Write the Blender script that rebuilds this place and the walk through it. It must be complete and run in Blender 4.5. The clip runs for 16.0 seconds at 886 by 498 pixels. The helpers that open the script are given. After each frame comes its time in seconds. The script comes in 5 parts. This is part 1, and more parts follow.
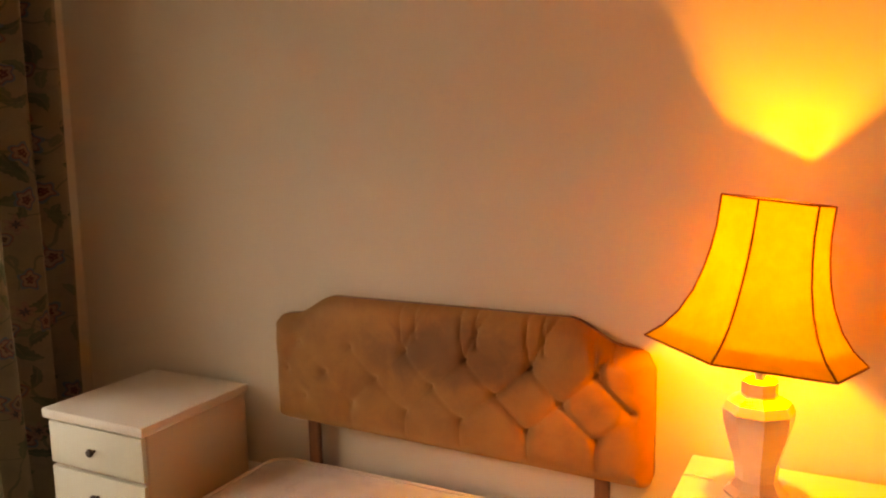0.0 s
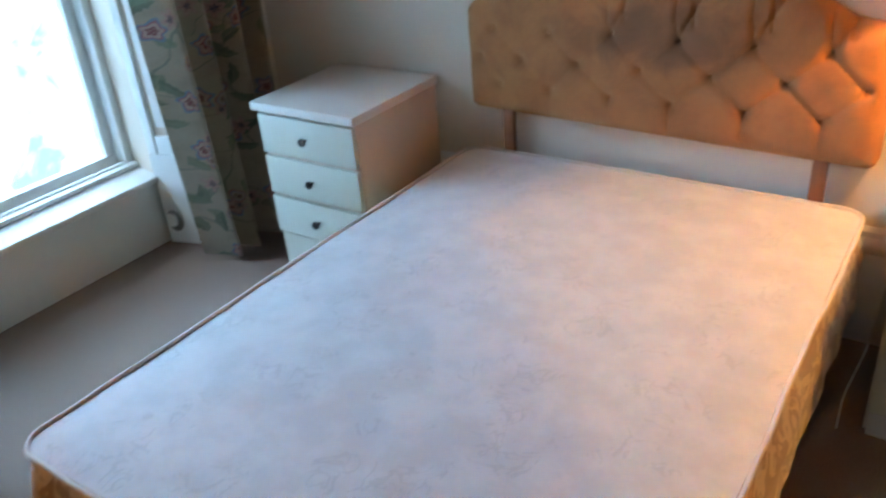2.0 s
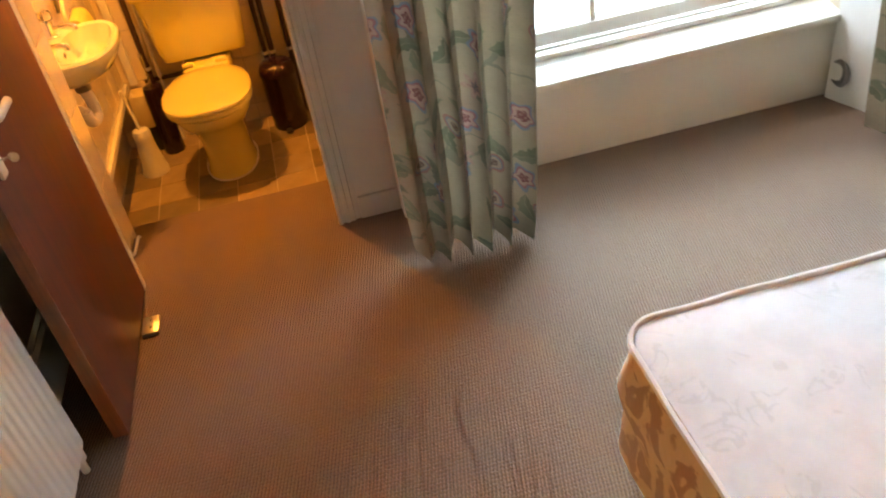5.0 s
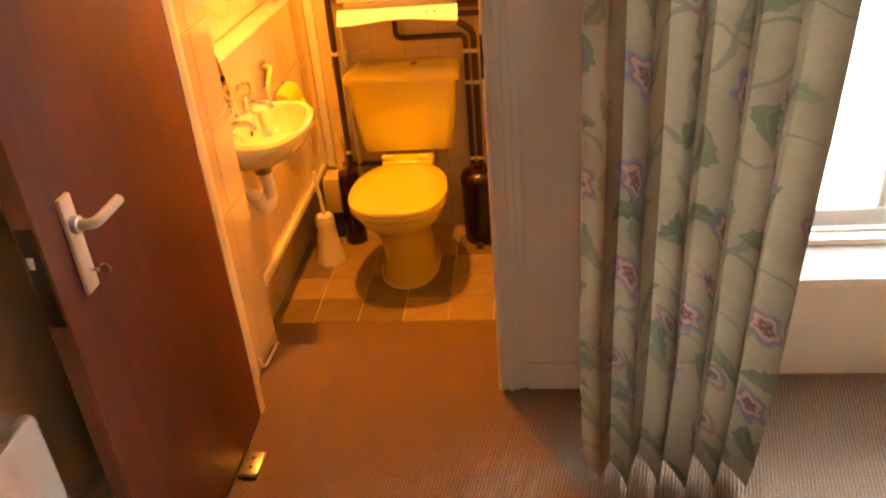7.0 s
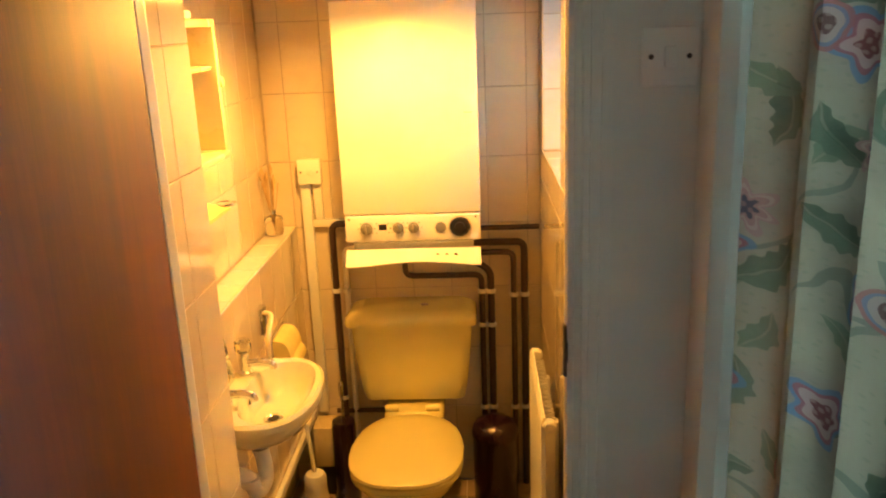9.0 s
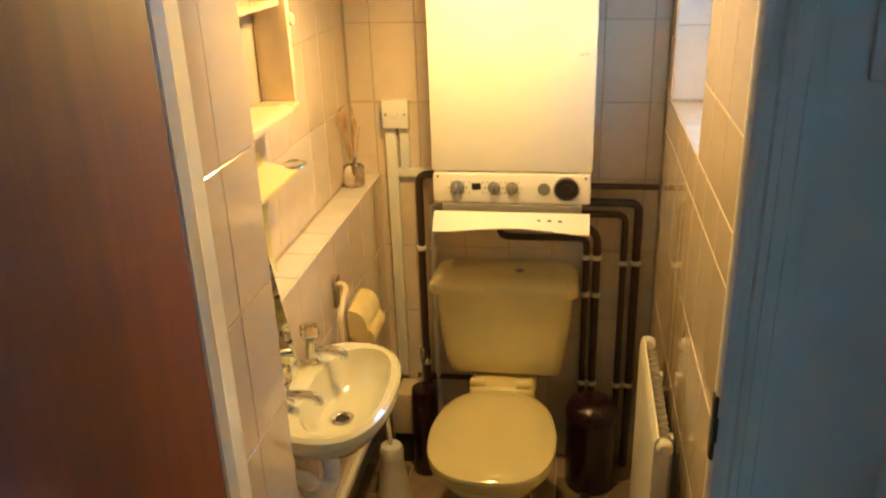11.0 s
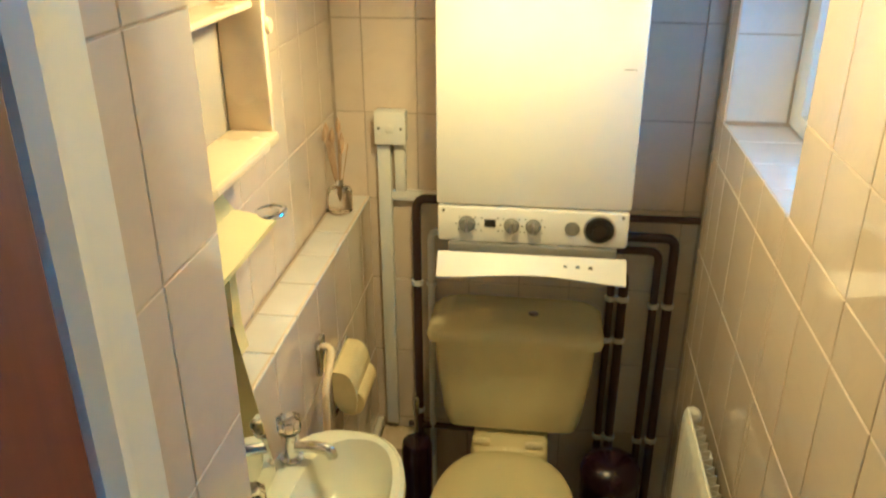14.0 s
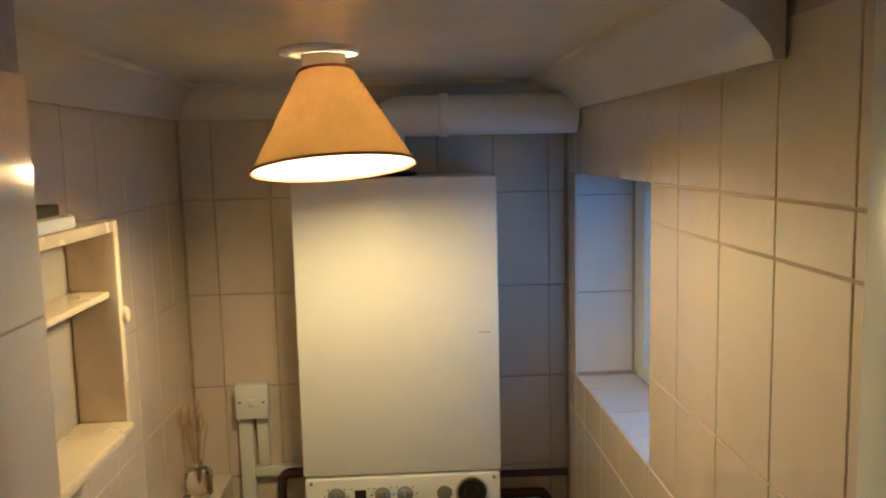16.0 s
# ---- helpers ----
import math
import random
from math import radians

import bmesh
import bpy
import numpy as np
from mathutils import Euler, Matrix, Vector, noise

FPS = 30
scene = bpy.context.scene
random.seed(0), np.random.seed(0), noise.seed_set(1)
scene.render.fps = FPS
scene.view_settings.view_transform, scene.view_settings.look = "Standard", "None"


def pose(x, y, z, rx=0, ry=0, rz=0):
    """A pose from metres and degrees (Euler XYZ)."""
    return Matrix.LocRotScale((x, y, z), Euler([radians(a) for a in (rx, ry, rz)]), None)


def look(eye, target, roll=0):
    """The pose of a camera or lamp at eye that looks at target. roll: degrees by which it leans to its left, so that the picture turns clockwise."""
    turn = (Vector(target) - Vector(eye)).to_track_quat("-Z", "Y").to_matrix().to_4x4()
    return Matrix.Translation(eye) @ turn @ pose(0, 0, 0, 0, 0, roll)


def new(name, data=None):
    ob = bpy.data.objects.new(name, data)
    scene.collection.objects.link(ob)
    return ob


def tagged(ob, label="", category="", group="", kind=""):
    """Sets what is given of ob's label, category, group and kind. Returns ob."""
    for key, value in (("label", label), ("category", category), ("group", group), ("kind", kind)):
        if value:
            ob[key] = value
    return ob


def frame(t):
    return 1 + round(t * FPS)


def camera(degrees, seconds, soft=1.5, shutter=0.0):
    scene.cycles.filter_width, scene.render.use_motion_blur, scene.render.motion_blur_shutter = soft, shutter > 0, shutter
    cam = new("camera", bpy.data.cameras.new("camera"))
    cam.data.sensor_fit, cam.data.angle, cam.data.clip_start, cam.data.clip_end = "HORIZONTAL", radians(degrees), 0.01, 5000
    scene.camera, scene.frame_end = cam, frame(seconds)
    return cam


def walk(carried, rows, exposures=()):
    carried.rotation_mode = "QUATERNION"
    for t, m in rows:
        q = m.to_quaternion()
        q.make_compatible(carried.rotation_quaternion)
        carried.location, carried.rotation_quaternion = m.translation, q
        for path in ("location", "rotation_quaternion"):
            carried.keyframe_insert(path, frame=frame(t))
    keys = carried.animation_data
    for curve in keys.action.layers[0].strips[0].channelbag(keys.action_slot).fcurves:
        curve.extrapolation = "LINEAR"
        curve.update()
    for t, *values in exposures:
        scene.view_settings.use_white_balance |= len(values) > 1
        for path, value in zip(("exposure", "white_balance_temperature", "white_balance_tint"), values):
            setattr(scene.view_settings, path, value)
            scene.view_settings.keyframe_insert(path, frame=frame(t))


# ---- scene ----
cam = camera(57.6, 16.0, soft=2.0, shutter=0.3)
PATH = [
    (0, (0.901, 0.923, 1.665), (-0.005, 2.683, 1.374), -1.1),
    (0.5, (0.833, 0.889, 1.683), (0.029, 2.69, 1.35), -1.7),
    (1, (0.678, 0.795, 1.663), (-0.073, 2.59, 1.2), -2.2),
    (1.5, (0.583, 0.758, 1.6), (-0.252, 2.432, 0.892), -2.6),
    (2, (0.618, 0.76, 1.618), (-0.416, 2.177, 0.657), -5.1),
    (2.5, (0.584, 0.812, 1.636), (-0.615, 2.001, 0.564), -5.9),
    (3, (0.495, 0.886, 1.594), (-0.848, 1.861, 0.477), -6.0),
    (3.5, (0.417, 0.92, 1.572), (-1.033, 1.642, 0.399), -7.1),
    (4, (0.325, 0.917, 1.552), (-1.176, 1.407, 0.324), -8.5),
    (4.5, (0.191, 0.868, 1.564), (-1.333, 1.201, 0.312), -9.0),
    (4.7, (0.14, 0.848, 1.556), (-1.406, 1.134, 0.319), -9.5),
    (6.8, (-0.443, 0.935, 1.44), (-2.151, 0.733, 0.419), -5.9),
    (7, (-0.481, 0.933, 1.439), (-2.214, 0.716, 0.464), -5.1),
    (7.5, (-0.578, 0.894, 1.422), (-2.39, 0.687, 0.601), -3.3),
    (8, (-0.657, 0.814, 1.464), (-2.526, 0.672, 0.768), -2.4),
    (8.5, (-0.787, 0.752, 1.49), (-2.696, 0.648, 0.903), -2.5),
    (8.7, (-0.832, 0.726, 1.497), (-2.754, 0.637, 0.948), -2.5),
    (10.8, (-1.263, 0.641, 1.579), (-3.112, 0.332, 0.882), -1.8),
    (11, (-1.295, 0.646, 1.573), (-3.117, 0.326, 0.812), -2.0),
    (11.5, (-1.366, 0.645, 1.557), (-3.113, 0.328, 0.637), -2.1),
    (12, (-1.45, 0.613, 1.548), (-3.13, 0.321, 0.503), -1.9),
    (12.5, (-1.558, 0.582, 1.55), (-3.195, 0.288, 0.439), -1.8),
    (13, (-1.648, 0.531, 1.544), (-3.294, 0.246, 0.443), -1.5),
    (13.5, (-1.707, 0.485, 1.562), (-3.416, 0.226, 0.556), -0.7),
    (14, (-1.723, 0.485, 1.597), (-3.526, 0.245, 0.766), -0.2),
    (14.5, (-1.72, 0.507, 1.624), (-3.603, 0.293, 0.985), -0.1),
    (15, (-1.722, 0.493, 1.631), (-3.667, 0.365, 1.184), -0.4),
    (15.5, (-1.72, 0.488, 1.634), (-3.696, 0.46, 1.326), -0.7),
    (16, (-1.709, 0.483, 1.637), (-3.692, 0.576, 1.395), -1.4),
]
# seconds, stops, kelvin, tint
GRADE = [
    (0.0, -0.25, 20000, 46),
    (1.0, -0.35, 16000, 44),
    (1.5, -0.4, 8600, 21),
    (2.0, 0.0, 5500, 13),
    (2.5, 0.0, 4900, 6),
    (3.0, 0.1, 5100, 9),
    (4.5, 0.75, 7100, 20),
    (7.0, 0.9, 10800, 43),
    (8.5, 0.65, 7300, 10),
    (11.0, -0.1, 4050, -12),
    (12.0, 0.15, 3700, -12),
    (13.5, 0.05, 3250, -15),
    (14.5, -0.8, 3150, -14),
    (16.0, -1.38, 3250, -7),
]
walk(cam, [(t, look(eye, target, roll)) for t, eye, target, roll in PATH], GRADE)

# ---- world and lights ----
world = bpy.data.worlds.new("sky")
scene.world = world
world.use_nodes = True
wn = world.node_tree
sky = wn.nodes.new("ShaderNodeTexSky")
sky.sky_type, sky.sun_disc = "NISHITA", False
sky.sun_elevation, sky.sun_rotation = radians(35), radians(180)
wn.links.new(sky.outputs[0], wn.nodes["Background"].inputs[0])
wn.nodes["Background"].inputs[1].default_value = 0.12


def lamp(name, kind, where, power, color, size=0.05, size_y=None, target=None):
    data = bpy.data.lights.new(name, kind)
    data.energy, data.color = power, color
    if kind == "AREA":
        data.shape, data.size, data.size_y = "RECTANGLE", size, size_y or size
    elif kind == "POINT":
        data.shadow_soft_size = size
    ob = new(name, data)
    ob.matrix_world = look(where, target) if target else Matrix.Translation(where)
    return ob


sun = bpy.data.lights.new("sun", "SUN")
sun.energy, sun.angle, sun.color = 0.8, radians(15), (1.0, 0.96, 0.9)
new("sun", sun).matrix_world = look((0, 0, 10), (4, 5, 0))
DAYLIGHT = 62.0
lamp("bulb_bedroom", "POINT", (0.71, 3.02, 1.275), 130, (1.0, 0.42, 0.045), 0.03)
lamp("bulb_toilet", "POINT", (-3.1, 0.358, 1.642), 58, (1.0, 0.42, 0.07), 0.04)


# ---- materials ----
class N:
    """A number in a node tree, with arithmetic."""

    def __init__(self, tree, out):
        self.tree, self.out = tree, out

    def op(self, kind, *others):
        node = self.tree.nodes.new("ShaderNodeMath")
        node.operation = kind
        for i, v in enumerate((self, *others)):
            if isinstance(v, N):
                self.tree.links.new(v.out, node.inputs[i])
            else:
                node.inputs[i].default_value = v
        return N(self.tree, node.outputs[0])

    def __add__(self, o): return self.op("ADD", o)
    def __sub__(self, o): return self.op("SUBTRACT", o)
    def __mul__(self, o): return self.op("MULTIPLY", o)
    def __truediv__(self, o): return self.op("DIVIDE", o)
    def below(self, o): return self.op("LESS_THAN", o)
    def above(self, o): return self.op("GREATER_THAN", o)

    def ramp(self, lo, hi):
        node = self.tree.nodes.new("ShaderNodeMapRange")
        node.interpolation_type = "SMOOTHSTEP"
        self.tree.links.new(self.out, node.inputs[0])
        node.inputs[1].default_value, node.inputs[2].default_value = lo, hi
        return N(self.tree, node.outputs[0])


class Mat:
    """A material with the nodes that its recipe needs."""

    def __init__(self, name, rough=0.5, metal=0.0, **more):
        self.m = bpy.data.materials.new(name)
        self.m.use_nodes = True
        self.t = self.m.node_tree
        self.b = self.t.nodes["Principled BSDF"]
        self.b.inputs["Roughness"].default_value = rough
        self.b.inputs["Metallic"].default_value = metal
        for key, value in more.items():
            self.b.inputs[key.replace("_", " ")].default_value = value
        self.coord = self.t.nodes.new("ShaderNodeTexCoord")
        self.src = self.coord.outputs["Object"]

    def uv(self):
        self.src = self.coord.outputs["UV"]
        return self

    def scaled(self, sx, sy, sz):
        node = self.t.nodes.new("ShaderNodeMapping")
        node.inputs["Scale"].default_value = (sx, sy, sz)
        self.t.links.new(self.src, node.inputs[0])
        return node.outputs[0]

    def noise(self, scale, detail=3.0, rough=0.55, src=None, distort=0.0):
        node = self.t.nodes.new("ShaderNodeTexNoise")
        node.inputs["Scale"].default_value, node.inputs["Detail"].default_value = scale, detail
        node.inputs["Roughness"].default_value, node.inputs["Distortion"].default_value = rough, distort
        self.t.links.new(src or self.src, node.inputs["Vector"])
        return N(self.t, node.outputs[0])

    def axis(self, i, src=None):
        node = self.t.nodes.new("ShaderNodeSeparateXYZ")
        self.t.links.new(src or self.src, node.inputs[0])
        return N(self.t, node.outputs[i])

    def random(self):
        return N(self.t, self.t.nodes.new("ShaderNodeObjectInfo").outputs["Random"])

    def mix(self, fac, a, b):
        node = self.t.nodes.new("ShaderNodeMix")
        node.data_type = "RGBA"
        self.t.links.new(fac.out, node.inputs[0])
        for socket, v in ((node.inputs[6], a), (node.inputs[7], b)):
            if isinstance(v, tuple):
                socket.default_value = (*v, 1)
            else:
                self.t.links.new(v, socket)
        return node.outputs[2]

    def color(self, c):
        if isinstance(c, tuple):
            self.b.inputs["Base Color"].default_value = (*c, 1)
        else:
            self.t.links.new(c, self.b.inputs["Base Color"])
        return self

    def roughness(self, n):
        self.t.links.new(n.out, self.b.inputs["Roughness"])
        return self

    def bump(self, n, strength=0.3, dist=0.002):
        node = self.t.nodes.new("ShaderNodeBump")
        node.inputs["Strength"].default_value, node.inputs["Distance"].default_value = strength, dist
        self.t.links.new(n.out, node.inputs["Height"])
        self.t.links.new(node.outputs[0], self.b.inputs["Normal"])
        return self


def tone(c, k):
    return tuple(min(1.0, v * k) for v in c)


def plain(name, c, rough=0.5, var=0.12, scale=6.0, fine=90.0, bump=0.12, metal=0.0, dist=0.0015, **more):
    """A surface of one colour with broad stains and fine grain."""
    m = Mat(name, rough, metal, **more)
    broad, grain = m.noise(scale, 4), m.noise(fine, 2)
    m.color(m.mix(broad.ramp(0.3, 0.7) * 0.7 + grain * 0.3, tone(c, 1 - var), tone(c, 1 + var * 0.6)))
    m.roughness(broad * 0.16 + (rough - 0.08))
    return m.bump(grain + broad * 0.5, bump, dist).m


def woody(name, dark, light, axis=2, rough=0.35):
    """Wood with its grain along one axis."""
    m = Mat(name, rough)
    stretch = [14.0, 14.0, 14.0]
    stretch[axis] = 0.9
    src = m.scaled(*stretch)
    grain = m.noise(1.0, 5, 0.6, src, 0.6)
    fine_src = m.scaled(*[v * 9 for v in stretch])
    fine = m.noise(1.0, 3, 0.6, fine_src)
    m.color(m.mix((grain * 0.75 + fine * 0.25).ramp(0.32, 0.68), dark, light))
    m.roughness(grain * 0.12 + rough - 0.06)
    return m.bump(fine, 0.08, 0.001).m


def carpet_material():
    """Corded loop carpet: ribs of short loops, trodden darker in places."""
    m = Mat("carpet_pile", 0.95, Sheen_Weight=0.2)
    broad, loop, tuft = m.noise(2.2, 4), m.noise(130, 2, 0.7), m.noise(330, 1)
    x, y = m.axis(0), m.axis(1)
    sway = m.noise(9.0, 3) * 5.0
    rib = (y * 720.0 + x * 150.0 + sway).op("SINE")
    stitch = (x * 560.0 + rib * 1.3 + loop * 3.0).op("SINE")
    height = rib * 0.26 + stitch * 0.12 + loop * 1.0 + 0.2
    # colour follows the height: grooves darkened for the shade between loops
    base = m.mix(height.ramp(0.0, 1.2), (0.060, 0.032, 0.018), (0.225, 0.138, 0.085))
    m.color(m.mix(broad.ramp(0.35, 0.75) * 0.35, base, (0.115, 0.083, 0.064)))
    return m.bump(height + tuft * 0.4, 0.9, 0.004).m


def glaze(name, c, vein, rough=0.11):
    """Glazed ceramic with soft marbled veins, each piece a little different."""
    m = Mat(name, rough, Coat_Weight=0.6, Coat_Roughness=0.03)
    swirl = m.noise(5.0, 5, 0.6, m.scaled(1, 1, 0.45), 1.4)
    fine = m.noise(28.0, 3)
    veins = m.mix(swirl.ramp(0.45, 0.68), c, vein)
    m.color(m.mix(m.random() * 0.35 + fine * 0.1, veins, tone(c, 0.86)))
    m.roughness(fine * 0.1 + rough - 0.05)
    return m.bump(m.noise(9.0, 2), 0.05, 0.002).m


def floral():
    """Printed cotton: pale ground, trailing stems, leaves, and red and blue blossoms."""
    m = Mat("floral_cotton", 0.9, Sheen_Weight=0.15).uv()
    weave = m.noise(700, 1)
    # the print is hand-drawn: bend its coordinates a little
    wob = m.t.nodes.new("ShaderNodeTexNoise")
    wob.inputs["Scale"].default_value, wob.inputs["Detail"].default_value = 15.0, 2.0
    m.t.links.new(m.src, wob.inputs["Vector"])
    bend = m.t.nodes.new("ShaderNodeVectorMath")
    bend.operation = "MULTIPLY_ADD"
    bend.inputs[1].default_value = (0.030, 0.030, 0.0)
    m.t.links.new(wob.outputs["Color"], bend.inputs[0])
    m.t.links.new(m.src, bend.inputs[2])
    m.src = bend.outputs[0]
    ground = m.mix(m.noise(9.0, 4).ramp(0.45, 0.7), (0.345, 0.28, 0.195), (0.28, 0.228, 0.158))
    col = ground

    def motif(scale, seed, keep):
        """Cells of a Voronoi grid: place in the cell, and a random number for it."""
        src = m.t.nodes.new("ShaderNodeMapping")
        src.inputs["Location"].default_value = (seed, seed * 1.7, 0)
        m.t.links.new(m.src, src.inputs[0])
        v = m.t.nodes.new("ShaderNodeTexVoronoi")
        v.voronoi_dimensions = "2D"
        v.inputs["Scale"].default_value, v.inputs["Randomness"].default_value = scale, 0.62
        m.t.links.new(src.outputs[0], v.inputs["Vector"])
        sub = m.t.nodes.new("ShaderNodeVectorMath")
        sub.operation = "SUBTRACT"
        m.t.links.new(src.outputs[0], sub.inputs[0])
        m.t.links.new(v.outputs["Position"], sub.inputs[1])
        rnd = m.axis(0, v.outputs["Color"])
        x, y = m.axis(0, sub.outputs[0]), m.axis(1, sub.outputs[0])
        return x, y, rnd, rnd.below(keep)

    # stems: thin waving lines
    for k, (sx, sy) in enumerate(((5.0, 2.4), (-4.2, 3.6))):
        node = m.t.nodes.new("ShaderNodeMapping")
        node.inputs["Rotation"].default_value = (0, 0, 0.5 + 1.1 * k)
        m.t.links.new(m.src, node.inputs[0])
        u, w = m.axis(0, node.outputs[0]), m.axis(1, node.outputs[0])
        wave = (u * abs(sx) + m.noise(sy, 2) * 2.2 + k * 0.37).op("FRACT") - 0.5
        stem = wave.op("ABSOLUTE").below(0.021) * m.noise(3.1 + k, 1).above(0.45)
        col = m.mix(stem * 0.85, col, (0.16, 0.165, 0.115))
    # faint sprig speckle over the ground
    x, y, rnd, on = motif(62.0, 3.3, 0.75)
    col = m.mix(((x * x + y * y * 2.0).op("SQRT") + rnd * 0.001).below(0.0034) * on * 0.32, col, (0.20, 0.20, 0.13))
    # large leaves with serrated edges and a pale midrib
    for scale, seed, keep, la, lb, c in ((5.6, 1.3, 0.85, 0.052, 0.020, (0.085, 0.105, 0.058)), (6.6, 4.1, 0.7, 0.040, 0.017, (0.14, 0.165, 0.095)), (6.1, 7.7, 0.5, 0.046, 0.016, (0.060, 0.085, 0.045))):
        x, y, rnd, on = motif(scale, seed, keep)
        ang = rnd * 17.0
        ca, sa = ang.op("COSINE"), ang.op("SINE")
        a, b = x * ca + y * sa, y * ca - x * sa + (x * ca + y * sa) * (x * ca + y * sa) * 7.0
        lobes = (a * 310.0).op("SINE") * 0.13 + 1.0
        # pointed at both ends
        reach = ((a / la) * (a / la)).op("MULTIPLY", -1.0) + 1.0
        leaf = (b.op("ABSOLUTE") * lobes).below(reach * lb) * on
        vein = b.op("ABSOLUTE").above(0.0014)
        col = m.mix(leaf * (vein * 0.45 + 0.25 + m.noise(70.0, 2) * 0.35), col, c)
        col = m.mix(leaf * b.above(0.002) * 0.35, col, (0.19, 0.215, 0.14))
    # blossoms: blue lilies edged in red, pink stars, checked brown buds
    for scale, seed, keep, petals, size, sharp, outer, ring, inner, heart in (
        (4.3, 2.2, 0.85, 5.0, 0.044, 0.32, (0.10, 0.175, 0.26), (0.30, 0.075, 0.08), (0.43, 0.31, 0.24), (0.15, 0.028, 0.024)),
        (4.9, 6.4, 0.42, 6.0, 0.037, 0.50, (0.34, 0.19, 0.165), (0.40, 0.28, 0.22), (0.30, 0.15, 0.13), (0.05, 0.045, 0.065)),
        (5.0, 9.5, 0.5, 3.0, 0.030, 0.20, (0.30, 0.095, 0.085), (0.13, 0.18, 0.24), (0.40, 0.29, 0.20), (0.11, 0.045, 0.03)),
    ):
        x, y, rnd, on = motif(scale, seed, keep)
        y = y + 0.004
        r = (x * x * 1.25 + y * y * 0.85).op("SQRT")
        th = y.op("ARCTAN2", x)
        point = ((th * (petals / 2.0) + rnd * 9.0).op("SINE")).op("ABSOLUTE")
        rim = (point * point * sharp + (1.0 - sharp)) * size
        q = r / rim
        col = m.mix(q.below(1.0) * on * 0.85, col, outer)
        col = m.mix(q.below(0.80) * on * 0.85, col, ring)
        col = m.mix(q.below(0.66) * on * 0.80, col, inner)
        check = ((x * 420.0).op("SINE") * (y * 420.0).op("SINE")).above(-0.25) * 0.5 + 0.5
        col = m.mix(q.below(0.40) * on * check, col, heart)
    m.color(m.mix(weave * 0.22, col, (0.34, 0.31, 0.26)))
    # the cotton lets some daylight through
    thin = m.t.nodes.new("ShaderNodeBsdfTranslucent")
    m.t.links.new(m.b.inputs["Base Color"].links[0].from_socket, thin.inputs[0])
    blend = m.t.nodes.new("ShaderNodeMixShader")
    blend.inputs[0].default_value = 0.03
    m.t.links.new(m.b.outputs[0], blend.inputs[1])
    m.t.links.new(thin.outputs[0], blend.inputs[2])
    m.t.links.new(blend.outputs[0], m.t.nodes["Material Output"].inputs[0])
    return m.bump(weave, 0.2, 0.0008).m


def ticking():
    """Mattress top: pale damask with scattered leaf sprigs and faint scrolls."""
    m = Mat("mattress_ticking", 0.55, Sheen_Weight=0.3)
    sheen = m.noise(9.0, 4, 0.6)
    scroll = (m.noise(11.0, 3, 0.5, None, 1.6) - 0.5).op("ABSOLUTE").below(0.022) * m.noise(6.0, 1).above(0.55)
    # the cloth's mottled sheen is put into the base colour too
    base = m.mix(sheen.ramp(0.35, 0.7), (0.545, 0.535, 0.53), (0.64, 0.63, 0.625))
    m.color(m.mix(scroll * 0.28, base, (0.36, 0.36, 0.36)))
    m.roughness(sheen * 0.25 + 0.38)
    return m.bump(m.noise(420, 2) * 0.4 + m.noise(5.0, 2) + m.noise(22.0, 2) * 0.3, 0.35, 0.006).m


def brocade():
    """Mattress border: gold and cream woven pattern."""
    m = Mat("gold_brocade", 0.5, Sheen_Weight=0.3)
    leafy = m.noise(17.0, 2, 0.5, None, 1.2)
    thread = m.noise(260.0, 1)
    col = m.mix(leafy.ramp(0.47, 0.53), (0.30, 0.15, 0.045), (0.62, 0.45, 0.22))
    m.color(m.mix(thread * 0.3, col, (0.42, 0.30, 0.16)))
    return m.bump(leafy + thread * 0.3, 0.5, 0.004).m


def velvet():
    """Gold velvet, rubbed dark where heads have leaned."""
    m = Mat("gold_velvet", 0.8, Sheen_Weight=0.35, Sheen_Tint=(0.9, 0.5, 0.2, 1.0))
    nap, pile = m.noise(7.0, 4, 0.6, None, 0.4), m.noise(240.0, 2)
    base = m.mix(nap.ramp(0.3, 0.7) * 0.7 + pile * 0.3, (0.205, 0.075, 0.017), (0.32, 0.125, 0.030))
    x, z = (m.axis(0) + 0.22) / 0.30, (m.axis(2) - 0.95) / 0.12
    rubbed = (x * x + z * z + (nap - 0.5) * 1.6).op("MULTIPLY", -1.0).ramp(-1.3, -0.1)
    m.color(m.mix(rubbed * 0.55, base, (0.055, 0.020, 0.007)))
    return m.bump(nap + pile * 0.4, 0.35, 0.0025).m


def shade_cloth(name, c, glow_mix):
    """Lampshade fabric: lets the bulb's light through."""
    m = Mat(name, 0.9, Specular_IOR_Level=0.05)
    slub = m.noise(16.0, 4, 0.6)
    node = m.mix(slub.ramp(0.3, 0.7), tone(c, 0.85), c)
    m.color(node)
    thin = m.t.nodes.new("ShaderNodeBsdfTranslucent")
    m.t.links.new(node, thin.inputs[0])
    blend = m.t.nodes.new("ShaderNodeMixShader")
    blend.inputs[0].default_value = glow_mix
    m.t.links.new(m.b.outputs[0], blend.inputs[1])
    m.t.links.new(thin.outputs[0], blend.inputs[2])
    m.t.links.new(blend.outputs[0], m.t.nodes["Material Output"].inputs[0])
    return m.m


